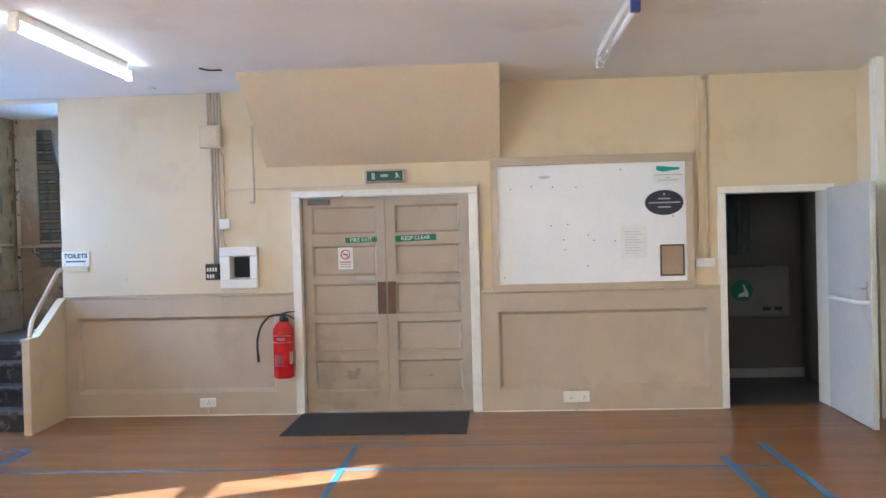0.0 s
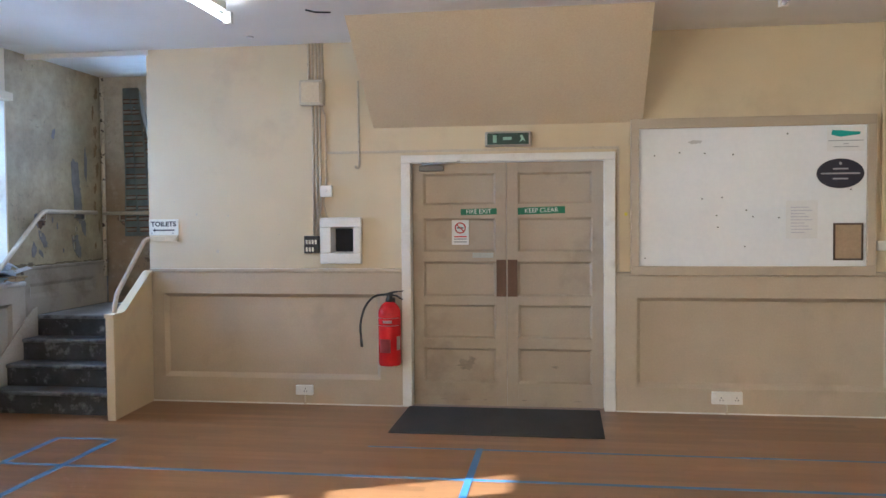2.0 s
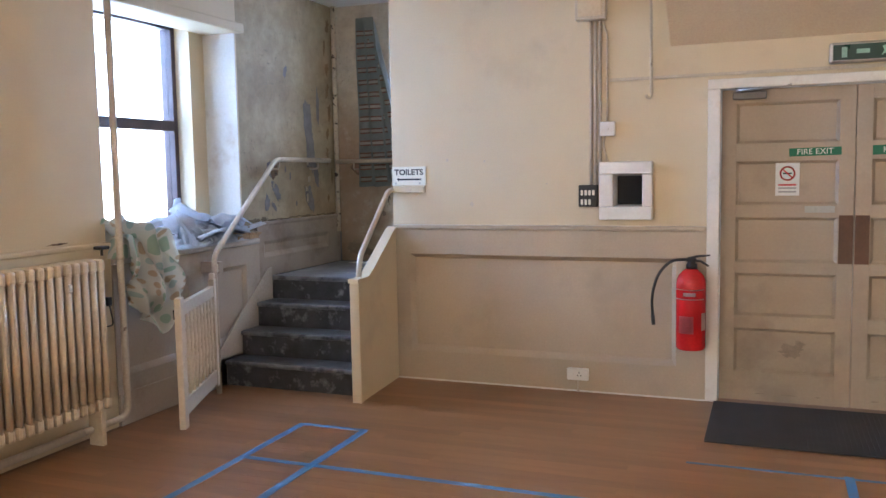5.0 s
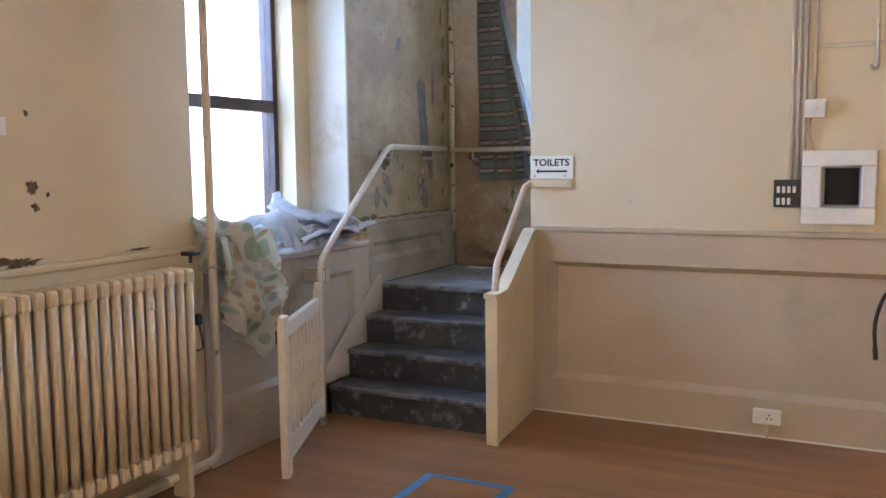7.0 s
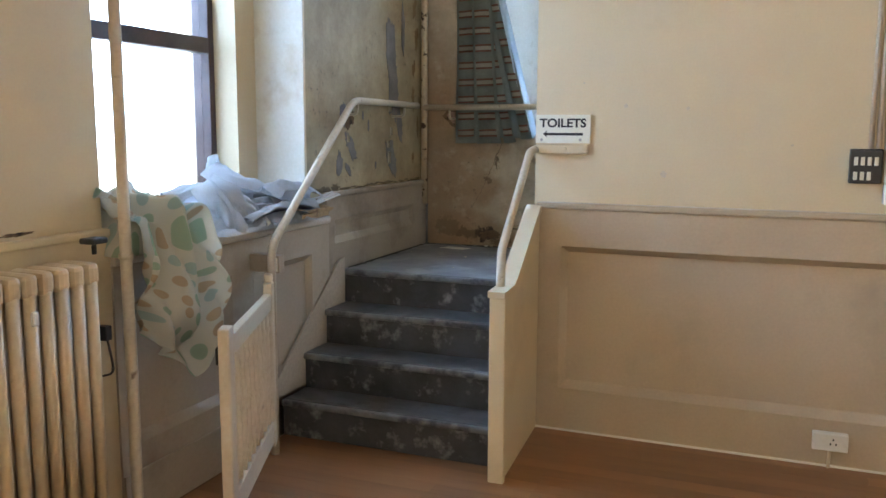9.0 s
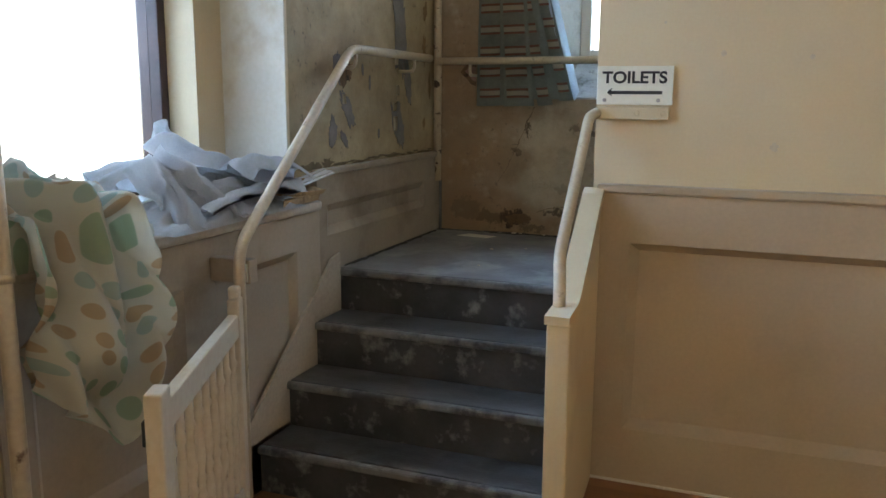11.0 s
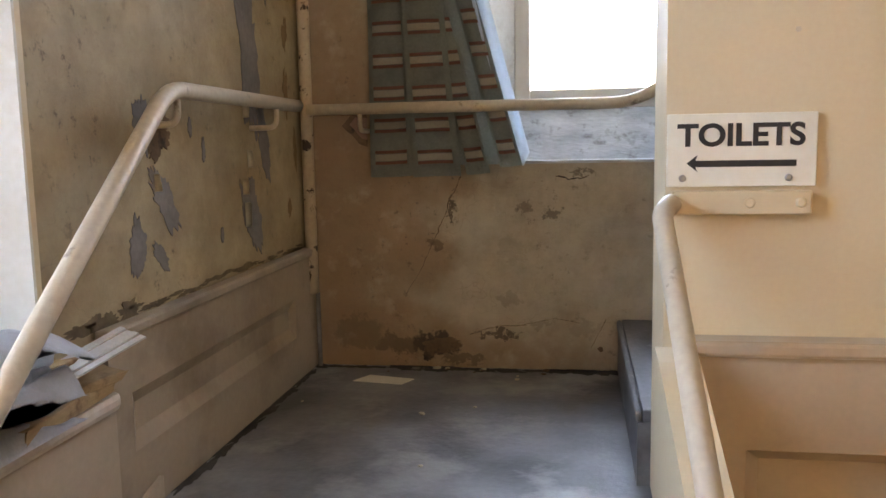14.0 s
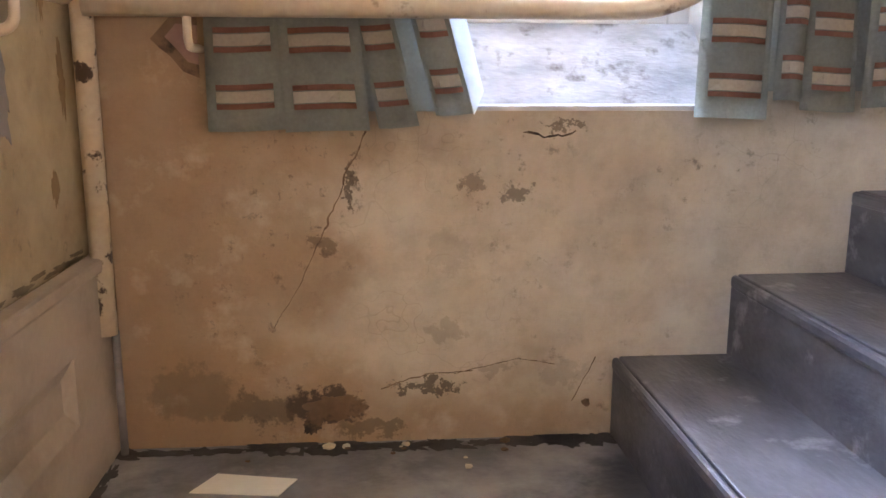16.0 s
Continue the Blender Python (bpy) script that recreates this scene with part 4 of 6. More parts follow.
part("pictogram", boxed(-1.09, -1.06, -0.0755, -0.074, 2.145, 2.205), WHITELIT, th)
part("pictogram", boxed(-1.01, -0.94, -0.0755, -0.074, 2.165, 2.19), WHITELIT, th)
bm = prism(bmesh.new(), [(-0.88, 2.145), (-0.865, 2.175), (-0.875, 2.2), (-0.855, 2.205), (-0.845, 2.18), (-0.83, 2.15), (-0.85, 2.165)], -0.0755, -0.074)
part("pictogram", bm, WHITELIT, th)

# ---- door signs and closer ----
def text_sign(label, word, x0, x1, z0, z1, tilt=0.0):
    th = thing("door_sign", label, "sign", pose((x0 + x1) / 2, 7.748, (z0 + z1) / 2, 0, tilt, 0))
    w, h = (x1 - x0) / 2, (z1 - z0) / 2
    part("plate", boxed(-w, w, -0.003, 0.002, -h, h), GREEN, th)
    t = lettering("word", word, 0.05, WHITEINK, th, pose(0, -0.0034, 0, 90))
    return th


WHITEINK = material("white_print", ((0.7, 0.74, 0.7), (0.75, 0.78, 0.74)), 0.5, bump=0)
text_sign("green FIRE EXIT sign strip on the door", "FIRE EXIT", -1.365, -1.07, 1.572, 1.622, -1)
text_sign("green KEEP CLEAR sign strip on the door", "KEEP CLEAR", -0.90, -0.52, 1.575, 1.632, -1.5)
th = thing("no_smoking_sign", "white no smoking notice with red ring on the door", "sign", pose(-1.372, 7.77, 1.43))
part("plate", boxed(-0.07, 0.07, -0.003, 0.002, -0.103, 0.103), PAPER, th)
REDINK = material("red_print", ((0.6, 0.03, 0.04), (0.65, 0.05, 0.06)), 0.5, bump=0)
bm = bmesh.new()
ring = [[bm.verts.new((r * math.cos(i * math.pi / 14), -0.0038, 0.035 + r * math.sin(i * math.pi / 14))) for i in range(28)] for r in (0.036, 0.046)]
for i in range(28):
    bm.faces.new((ring[0][i], ring[0][(i + 1) % 28], ring[1][(i + 1) % 28], ring[1][i]))
bmesh.ops.solidify(bm, geom=bm.faces[:], thickness=0.0006)
part("ring", bm, REDINK, th)
part("bar", prism(bmesh.new(), [(-0.030, 0.058), (-0.024, 0.064), (0.030, 0.012), (0.024, 0.006)], -0.0042, -0.0032), REDINK, th)
part("cigarette", boxed(-0.026, 0.026, -0.0036, -0.003, 0.031, 0.04), INK, th)
for z in (-0.035, -0.055, -0.078):
    part("print_line", boxed(-0.052, 0.052, -0.0038, -0.003, z - 0.006, z + 0.004), REDINK if z > -0.05 else GREYPRINT, th)
th = thing("door_closer", "grey metal door closer with folding arm", "door closer", NORTH)
part("body", boxed(-1.70, -1.50, -0.03, 0.028, 1.93, 1.975, 0.006), material("dull_closer_metal", ((0.13, 0.12, 0.11), (0.18, 0.17, 0.155)), 0.45, 0.4, bump=0.06), th)
part("arm", tube(bmesh.new(), [(-1.68, -0.035, 1.985), (-1.40, -0.045, 2.0), (-1.36, -0.062, 2.003)], 0.008, 8), STEEL, th)
part("pivot", tube(bmesh.new(), [(-1.66, -0.02, 1.97), (-1.66, -0.02, 2.01)], 0.012, 8), STEEL, th)
SCUFF = material("grey_scuff", ((0.25, 0.21, 0.165), (0.33, 0.275, 0.21)), 0.5, scale=16, fine=90, bump=0.05)
solid("door_label", boxed(-1.27, -1.10, -0.0005, 0.004, 1.222, 1.262), material("faded_label", ((0.42, 0.44, 0.40), (0.46, 0.47, 0.43)), 0.5, bump=0), "faded pale label strip on the door rail", "label", pose(0, 7.746, 0))

# ---- small hatch in the wall ----
th = thing("wall_hatch", "small square hatch with white frame and dark glass", "hatch", NORTH)
for a in ((-2.535, -2.185, 1.478, 1.56), (-2.535, -2.185, 1.175, 1.262), (-2.535, -2.44, 1.262, 1.478), (-2.253, -2.185, 1.262, 1.478)):
    part("frame_rail", boxed(a[0], a[1], -0.045, -0.001, a[2], a[3], 0.008), WHITE, th)
part("lining", bevel_ring(bmesh.new(), -2.44, -2.253, 1.262, 1.478, 0.012, -0.03, 0.06), WHITE, th)
part("pane", boxed(-2.44, -2.253, 0.06, 0.066, 1.262, 1.478), material("dark_hatch_glass", ((0.006, 0.008, 0.012), (0.009, 0.011, 0.016)), 0.7, bump=0), th, "dark glass pane")

# ---- electrics on the hall wall ----
th = thing("conduit_run", "painted vertical conduits running down from the ceiling", "conduit", NORTH)
for i, x in enumerate((-2.622, -2.592, -2.562, -2.532, -2.505)):
    part("conduit", tube(bmesh.new(), [(x, -0.012, 2.67), (x, -0.012, 3.0)], 0.0105, 8), PIPE, th)
for i, (x, z) in enumerate(((-2.592, 1.40), (-2.562, 1.40), (-2.532, 1.40))):
    part("conduit", tube(bmesh.new(), [(x, -0.012, z), (x, -0.012, 2.5)], 0.0105, 8), PIPE, th)
part("conduit", tube(bmesh.new(), rounded([(-2.515, -0.01, 2.5), (-2.505, -0.01, 2.44), (-2.485, -0.01, 2.40), (-2.485, -0.01, 1.82)], 0.03), 0.007, 8), PIPE, th)
part("conduit", tube(bmesh.new(), rounded([(-2.50, -0.01, 1.74), (-2.51, -0.01, 1.66), (-2.48, -0.01, 1.56)], 0.03), 0.006, 8), PIPE, th)
th = thing("junction_box", "cream painted square junction box on the conduits", "junction box", NORTH)
part("body", boxed(-2.685, -2.485, -0.085, -0.001, 2.485, 2.69, 0.008), PIPE, th)
part("lid", boxed(-2.665, -2.505, -0.095, -0.085, 2.505, 2.67, 0.006), RADIATOR, th)
th = thing("light_switch", "small white plastic switch box", "switch", NORTH)
part("box", boxed(-2.53, -2.43, -0.04, -0.001, 1.73, 1.825, 0.006), WHITE, th)
part("rocker", boxed(-2.49, -2.47, -0.046, -0.04, 1.765, 1.79, 0.002), WHITE, th)
th = thing("switch_bank", "dark metal switch plate with two rows of white rockers", "switch bank", NORTH)
part("plate", boxed(-2.672, -2.545, -0.045, -0.001, 1.262, 1.408, 0.006), BLACK, th)
for j in range(2):
    for i in range(4):
        if (i, j) == (3, 0):
            continue
        x, z = -2.648 + 0.026 * i, 1.295 + 0.062 * j
        part("rocker", boxed(x - 0.008, x + 0.008, -0.053, -0.045, z - 0.018, z + 0.018, 0.003), SIGN, th)


def socket(label, x0, x1, z0, z1, face):
    th = thing("power_socket", label, "socket", NORTH, group="sockets on the dado")
    part("plate", boxed(x0, x1, face - 0.04, face, z0, z1, 0.006), WHITE, th)
    n = 1 if x1 - x0 < 0.2 else 2
    for k in range(n):
        cx = x0 + (x1 - x0) * (k + 0.5) / n
        part("rocker", boxed(cx - 0.035, cx - 0.02, face - 0.046, face - 0.04, z0 + 0.05, z0 + 0.07, 0.002), WHITE, th)
        for dx, dz in ((0.012, 0.055), (0.002, 0.035), (0.024, 0.035)):
            part("slot", boxed(cx + dx - 0.003, cx + dx + 0.003, face - 0.0407, face - 0.039, z0 + dz - 0.006, z0 + dz + 0.004), BLACK, th)
    part("cable", tube(bmesh.new(), [((x0 + x1) / 2, face - 0.012, z0), ((x0 + x1) / 2, face - 0.012, 0.0)], 0.008, 8), PIPE, th)


socket("white plastic socket on the dado rail with cable below", -2.745, -2.60, 0.085, 0.165, -0.055)
socket("white plastic double socket on the dado with cable below", 0.605, 0.835, 0.085, 0.18, -0.055)
th = thing("hooked_cord_pipe", "thin brown hooked pipe hanging down the wall", "pipe", NORTH)
part("pipe", tube(bmesh.new(), rounded([(-2.205, -0.015, 2.68), (-2.20, -0.015, 1.99), (-2.205, -0.02, 1.965), (-2.225, -0.03, 1.968), (-2.23, -0.035, 1.985)], 0.01), 0.009, 8), PIPE, th)
th = thing("wall_trunking", "cream painted twin conduits beside the notice board", "trunking", NORTH)
part("conduit", boxed(1.853, 1.873, -0.022, -0.001, 1.42, 3.0, 0.003), CREAM, th)
part("conduit", tube(bmesh.new(), rounded([(1.935, -0.015, 3.0), (1.93, -0.015, 1.35)], 0.03), 0.013, 8), CREAM, th)
part("clip", boxed(1.905, 1.965, -0.03, -0.001, 2.96, 2.985, 0.004), STEEL, th)
th = thing("wall_sensor", "small white plastic box on the wall", "call point", NORTH)
part("body", boxed(1.815, 1.985, -0.045, -0.001, 1.275, 1.35, 0.006), WHITE, th)
part("cover", boxed(1.88, 1.97, -0.052, -0.045, 1.285, 1.34, 0.004), WHITE, th)
th = thing("side_trunking", "white trunking running down the side wall", "trunking")
part("trunk", boxed(3.19, 3.259, 7.17, 7.30, 0.0, 3.0, 0.006), WHITE, th)
part("cover_strip", boxed(3.182, 3.19, 7.21, 7.26, 0.0, 3.0, 0.002), WHITE, th)

# ---- fire extinguisher ----
th = thing("fire_extinguisher", "red fire extinguisher with black hose hung on the dado", "fire extinguisher", pose(-1.93, 7.575, 0.36))
R = 0.092
prof = [(R * 0.9, 0.0), (R, 0.012), (R, 0.415), (R * 0.97, 0.445), (R * 0.82, 0.475), (R * 0.52, 0.505), (0.03, 0.515)]
part("cylinder", turned(bmesh.new(), prof, (0, 0, 0), 28), RED, th)
part("neck", turned(bmesh.new(), [(0.032, 0.512), (0.032, 0.54), (0.024, 0.55), (0.024, 0.565)], (0, 0, 0), 16), BLACK, th, "black valve head")
bm = boxed(-0.03, 0.03, -0.018, 0.018, 0.56, 0.585, 0.006)
part("valve", bm, BLACK, th)
part("lever", prism(bmesh.new(), [(-0.02, 0.585), (0.03, 0.60), (0.115, 0.606), (0.115, 0.598), (0.03, 0.585)], -0.012, 0.012), BLACK, th)
part("grip", prism(bmesh.new(), [(0.0, 0.575), (0.06, 0.57), (0.11, 0.535), (0.104, 0.528), (0.055, 0.558), (0.0, 0.562)], -0.012, 0.012), BLACK, th)
hose = rounded([(-0.03, 0, 0.572), (-0.12, -0.005, 0.568), (-0.205, -0.01, 0.48), (-0.245, -0.012, 0.33), (-0.235, -0.01, 0.20)], 0.09, 6)
part("hose", tube(bmesh.new(), hose, 0.0095, 10), BLACK, th, "black rubber hose")
part("nozzle", tube(bmesh.new(), [(-0.236, -0.01, 0.21), (-0.230, -0.01, 0.145)], 0.012, 10), BLACK, th)
part("bracket", boxed(-0.03, 0.03, 0.06, 0.093, 0.42, 0.54, 0.004), BLACK, th)


def band(z0, z1, a0, a1, r, seg=14):
    bm = bmesh.new()
    lo, hi = [], []
    for i in range(seg + 1):
        t = radians(a0 + (a1 - a0) * i / seg)
        lo.append(bm.verts.new((r * math.sin(t), -r * math.cos(t), z0)))
        hi.append(bm.verts.new((r * math.sin(t), -r * math.cos(t), z1)))
    for i in range(seg):
        bm.faces.new((lo[i], lo[i + 1], hi[i + 1], hi[i])).smooth = True
    bmesh.ops.solidify(bm, geom=bm.faces[:], thickness=-0.0009)
    return bm


CREAMINK = material("cream_print", ((0.62, 0.45, 0.42), (0.66, 0.5, 0.46)), 0.4, bump=0)
part("label_line", band(0.385, 0.390, -72, 62, R + 0.0012), CREAMINK, th)
part("label_line", band(0.325, 0.330, -72, 62, R + 0.0012), CREAMINK, th)
part("label_text", band(0.348, 0.370, -25, 22, R + 0.0012), CREAMINK, th)
part("label_panel", band(0.11, 0.22, -45, 15, R + 0.0012), material("faded_red_label", ((0.5, 0.08, 0.08), (0.56, 0.12, 0.11)), 0.35, bump=0), th, "faded instruction label")
part("label_tag", band(0.13, 0.24, 48, 75, R + 0.0012), CREAMINK, th, "pale service label")

# ---- door mat ----
th = thing("door_mat", "dark grey ribbed entrance mat on the wooden floor", "door mat")
bm = boxed(-1.79, -0.25, 6.80, 7.66, 0.001, 0.010, 0.004)
part("base", bm, RUBBER, th)
bm = bmesh.new()
for i in range(56):
    x = -1.775 + i * 0.0272
    box(bm, x, x + 0.014, 6.815, 7.645, 0.010, 0.0125)
part("ribs", bm, RUBBER, th)

# ---- floor tape ----
TAPES = ((-4.10, 1.95, 5.77, 5.81), (-1.85, 1.65, 6.43, 6.455), (-1.112, -1.068, 4.3, 6.47), (-3.70, -3.655, 4.2, 6.40), (-4.125, -4.08, 4.2, 6.43), (-4.08, -3.66, 6.395, 6.43), (1.56, 1.61, 4.2, 6.04), (1.94, 1.99, 4.2, 6.41))
for i, (x0, x1, y0, y1) in enumerate(TAPES):
    z = 0.0012 + 0.0006 * (i % 4)
    solid("floor_tape", boxed(x0, x1, y0, y1, 0.0004, z), TAPE, "blue adhesive court marking tape on the floor", "floor tape", group="court marking tapes")

# ---- tube lights ----
def tube_light(label, x, y0, y1, mat, blue):
    th = thing("tube_light", label, "tube light", group="ceiling tube lights")
    part("spine", boxed(x - 0.03, x + 0.03, y0 + 0.01, y1 - 0.12, 2.945, 3.0, 0.006), WHITE, th)
    part("tube", tube(bmesh.new(), [(x, y0, 2.90), (x, y1, 2.90)], 0.018, 14), mat, th)
    for y in (y0, y1 - 0.04):
        part("end_cap", boxed(x - 0.028, x + 0.028, y - 0.01, y + 0.035, 2.875, 2.96, 0.006), blue if y == y0 else WHITE, th)
    return th


BLUECAP = material("blue_end_cap", ((0.02, 0.03, 0.16), (0.03, 0.045, 0.22)), 0.4, bump=0)
TUBE_ON = glowing("lit_tube", (1.0, 0.97, 0.92), 2.8)
tube_light("lit fluorescent batten on the ceiling", -2.79, 4.82, 6.45, TUBE_ON, WHITE)
tube_light("unlit fluorescent batten with a blue end cap", 0.86, 4.95, 6.62, material("unlit_tube", ((0.75, 0.76, 0.76), (0.8, 0.8, 0.8)), 0.25, bump=0), BLUECAP)
# A thin black bar added to draw the crack mark on the ceiling.
solid("ceiling_crack_mark", tube(bmesh.new(), [(-2.30, 6.60, 2.995), (-2.24, 6.64, 2.985), (-2.15, 6.70, 2.995)], 0.006, 8), BLACK, "short dark line standing in for a crack mark on the ceiling", "cable")
solid("ceiling_rose", turned(bmesh.new(), [(0.035, 0), (0.03, 0.012), (0.0, 0.016)][:2], (-3.0, 7.37, 2.987), 14), WHITE, "small round ceiling plate", "ceiling plate")

# ---- side room fittings ----
th = thing("changing_unit", "grey wall-mounted folding changing unit with a green disc", "changing unit", pose(2.78, 9.3, 0.93))
# Shell grey is darkened to carry the room's shade.
part("shell", boxed(-0.38, 0.38, -0.1, 0, -0.27, 0.27, 0.03), material("grey_plastic_dimmed", ((0.15, 0.15, 0.135), (0.18, 0.18, 0.16)), 0.5, bump=0.05), th)
part("disc", turned(bmesh.new(), [(0.118, 0), (0.118, 0.003)], (-0.13, -0.1, 0.02), 28, "y"), GREEN, th, "green disc")
bm = prism(bmesh.new(), [(-0.17, -0.05), (-0.10, -0.045), (-0.06, -0.05), (-0.06, 0.0), (-0.10, 0.08), (-0.12, 0.085), (-0.10, 0.01), (-0.16, -0.02)], -0.1045, -0.103)
part("disc_mark", bm, WHITEINK, th)
for x in (0.13, 0.25):
    part("catch", boxed(x - 0.04, x + 0.04, -0.106, -0.1, -0.2, -0.16, 0.003), BLACK, th)
DARKCLOTH = material("dark_green_cloth", ((0.05, 0.075, 0.07), (0.08, 0.11, 0.10)), 0.9, scale=6, bump=0.2, stretch=(6, 1, 1))


# ---- striped landing curtains ----
CLOTH = material("grey_green_curtain", ((0.25, 0.275, 0.25), (0.31, 0.335, 0.30)), 0.85, scale=4, fine=120, bump=0.25, stain=(0.13, 0.15, 0.14), stain_scale=4, stain_at=(0.55, 0.8))
CREAMBAND = material("cream_woven_band", ((0.52, 0.47, 0.39), (0.58, 0.53, 0.45)), 0.85, fine=150, bump=0.2)
REDBAND = material("red_woven_band", ((0.25, 0.115, 0.085), (0.30, 0.14, 0.10)), 0.85, fine=150, bump=0.2)


def fold_strip(parent, top, bottom, w_top, w_bot, z_top, y, bow, seed):
    """One flat pleat: a curved strip of cloth, with its woven bands lying on it."""
    zb = bottom[1]
    rnd = random.Random(seed)
    ph = rnd.uniform(0, 6)

    def at(u, v, lift=0.0):
        k = v
        xc = top * (1 - k) + bottom[0] * k
        w = w_top * (1 - k) + w_bot * k
        z = z_top + (zb - z_top) * v + 0.003 * math.sin(1.6 * u + ph) * v
        yy = y - bow * (1 - u * u) + 0.010 * math.sin(ph + 5 * v) * v + 0.006 * math.sin(3 * u + 9 * v + ph)
        return Vector((xc + w * u / 2, yy - lift, z))

    bm = bmesh.new()
    nu, nv = 8, 28
    g = [[bm.verts.new(at(-1 + 2 * i / nu, j / nv)) for i in range(nu + 1)] for j in range(nv + 1)]
    for j in range(nv):
        for i in range(nu):
            bm.faces.new((g[j][i], g[j][i + 1], g[j + 1][i + 1], g[j + 1][i])).smooth = True
    bmesh.ops.solidify(bm, geom=bm.faces[:], thickness=0.003)
    strip = part("pleat", bm, CLOTH, parent)
    H = z_top - zb
    for q in range(int(H / 0.107)):
        for name, mat, o, h in (("cream_band", CREAMBAND, 0.0, 0.022), ("red_band", REDBAND, -0.0125, 0.0105), ("red_band", REDBAND, 0.024, 0.0105)):
            bm = bmesh.new()
            row = []
            for i in range(5):
                u = -0.74 + 1.48 * i / 4
                v0, v1 = 1 - (0.055 + 0.107 * q + o) / H, 1 - (0.055 + 0.107 * q + o + h) / H
                row.append((bm.verts.new(at(u, v0, 0.0045)), bm.verts.new(at(u, v1, 0.0045))))
            for p, q2 in zip(row, row[1:]):
                bm.faces.new((p[0], q2[0], q2[1], p[1])).smooth = True
            bmesh.ops.solidify(bm, geom=bm.faces[:], thickness=0.0008)
            part(name, bm, mat, strip)


def backing(parent, x_top, x_bot, w_top, w_bot, z_bot):
    """The slack cloth behind the pleats."""
    bm = bmesh.new()
    g = []
    for j in range(13):
        v = j / 12
        xc, w = x_top + (x_bot - x_top) * v, w_top + (w_bot - w_top) * v
        g.append([bm.verts.new((xc + w * (i / 16 - 0.5), 8.913 + 0.008 * math.sin(i * 1.9), 2.88 + (z_bot - 2.88) * v)) for i in range(17)])
    for j in range(12):
        for i in range(16):
            bm.faces.new((g[j][i], g[j][i + 1], g[j + 1][i + 1], g[j + 1][i])).smooth = True
    bmesh.ops.solidify(bm, geom=bm.faces[:], thickness=0.002)
    part("backing", bm, CLOTH, parent)


th = thing("curtain", "grey-green curtain with cream and red woven bands, hanging askew", "curtain", group="landing curtains")
for i, (tx, bx, bz, wt, wb) in enumerate(((-4.88, -4.85, 1.395, 0.10, 0.15), (-4.80, -4.695, 1.392, 0.10, 0.165), (-4.90, -4.555, 1.40, 0.06, 0.08), (-4.84, -4.445, 1.425, 0.06, 0.075))):
    fold_strip(th, tx, (bx, bz), wt, wb, 2.88, (8.898, 8.888, 8.906, 8.900)[i], 0.010, 20 + i)
backing(th, -4.86, -4.68, 0.12, 0.46, 1.43)
th = thing("curtain", "grey-green curtain with cream and red woven bands, bunched", "curtain", group="landing curtains")
for i, (tx, bx, bz, wt, wb) in enumerate(((-3.88, -3.875, 1.415, 0.10, 0.155), (-3.78, -3.765, 1.45, 0.06, 0.06), (-3.70, -3.675, 1.43, 0.07, 0.12), (-3.60, -3.56, 1.44, 0.07, 0.12))):
    fold_strip(th, tx, (bx, bz), wt, wb, 2.88, 8.89 - 0.015 * (i % 2), 0.015, 40 + i)
backing(th, -3.74, -3.72, 0.36, 0.44, 1.47)
th = thing("net_curtain", "torn translucent net lining hanging beside the curtain", "net curtain")
NET = material("net_cloth", ((0.55, 0.62, 0.68), (0.66, 0.72, 0.76)), 0.8, scale=8, bump=0.3)
bm = bmesh.new()
g = [[bm.verts.new((-4.80 + 0.335 * v + (0.05 + 0.03 * v) * u, 8.907 + 0.012 * math.sin(9 * u + 4 * v), 2.85 - 1.40 * v + 0.03 * math.sin(7 * u) * v)) for u in (0, 0.25, 0.5, 0.75, 1)] for v in [j / 20 for j in range(21)]]
for j in range(20):
    for i in range(4):
        bm.faces.new((g[j][i], g[j][i + 1], g[j + 1][i + 1], g[j + 1][i])).smooth = True
bmesh.ops.solidify(bm, geom=bm.faces[:], thickness=0.001)
part("cloth", bm, NET, th)
th = thing("side_room_curtain", "dark green curtain hanging in the dim side room", "curtain")
for i in range(5):
    bm = bmesh.new()
    tube(bm, [(2.42 + 0.075 * i, 9.25, 1.33), (2.43 + 0.075 * i, 9.25, 2.1)], 0.04, 10)
    part("pleat", bm, DARKCLOTH, th)


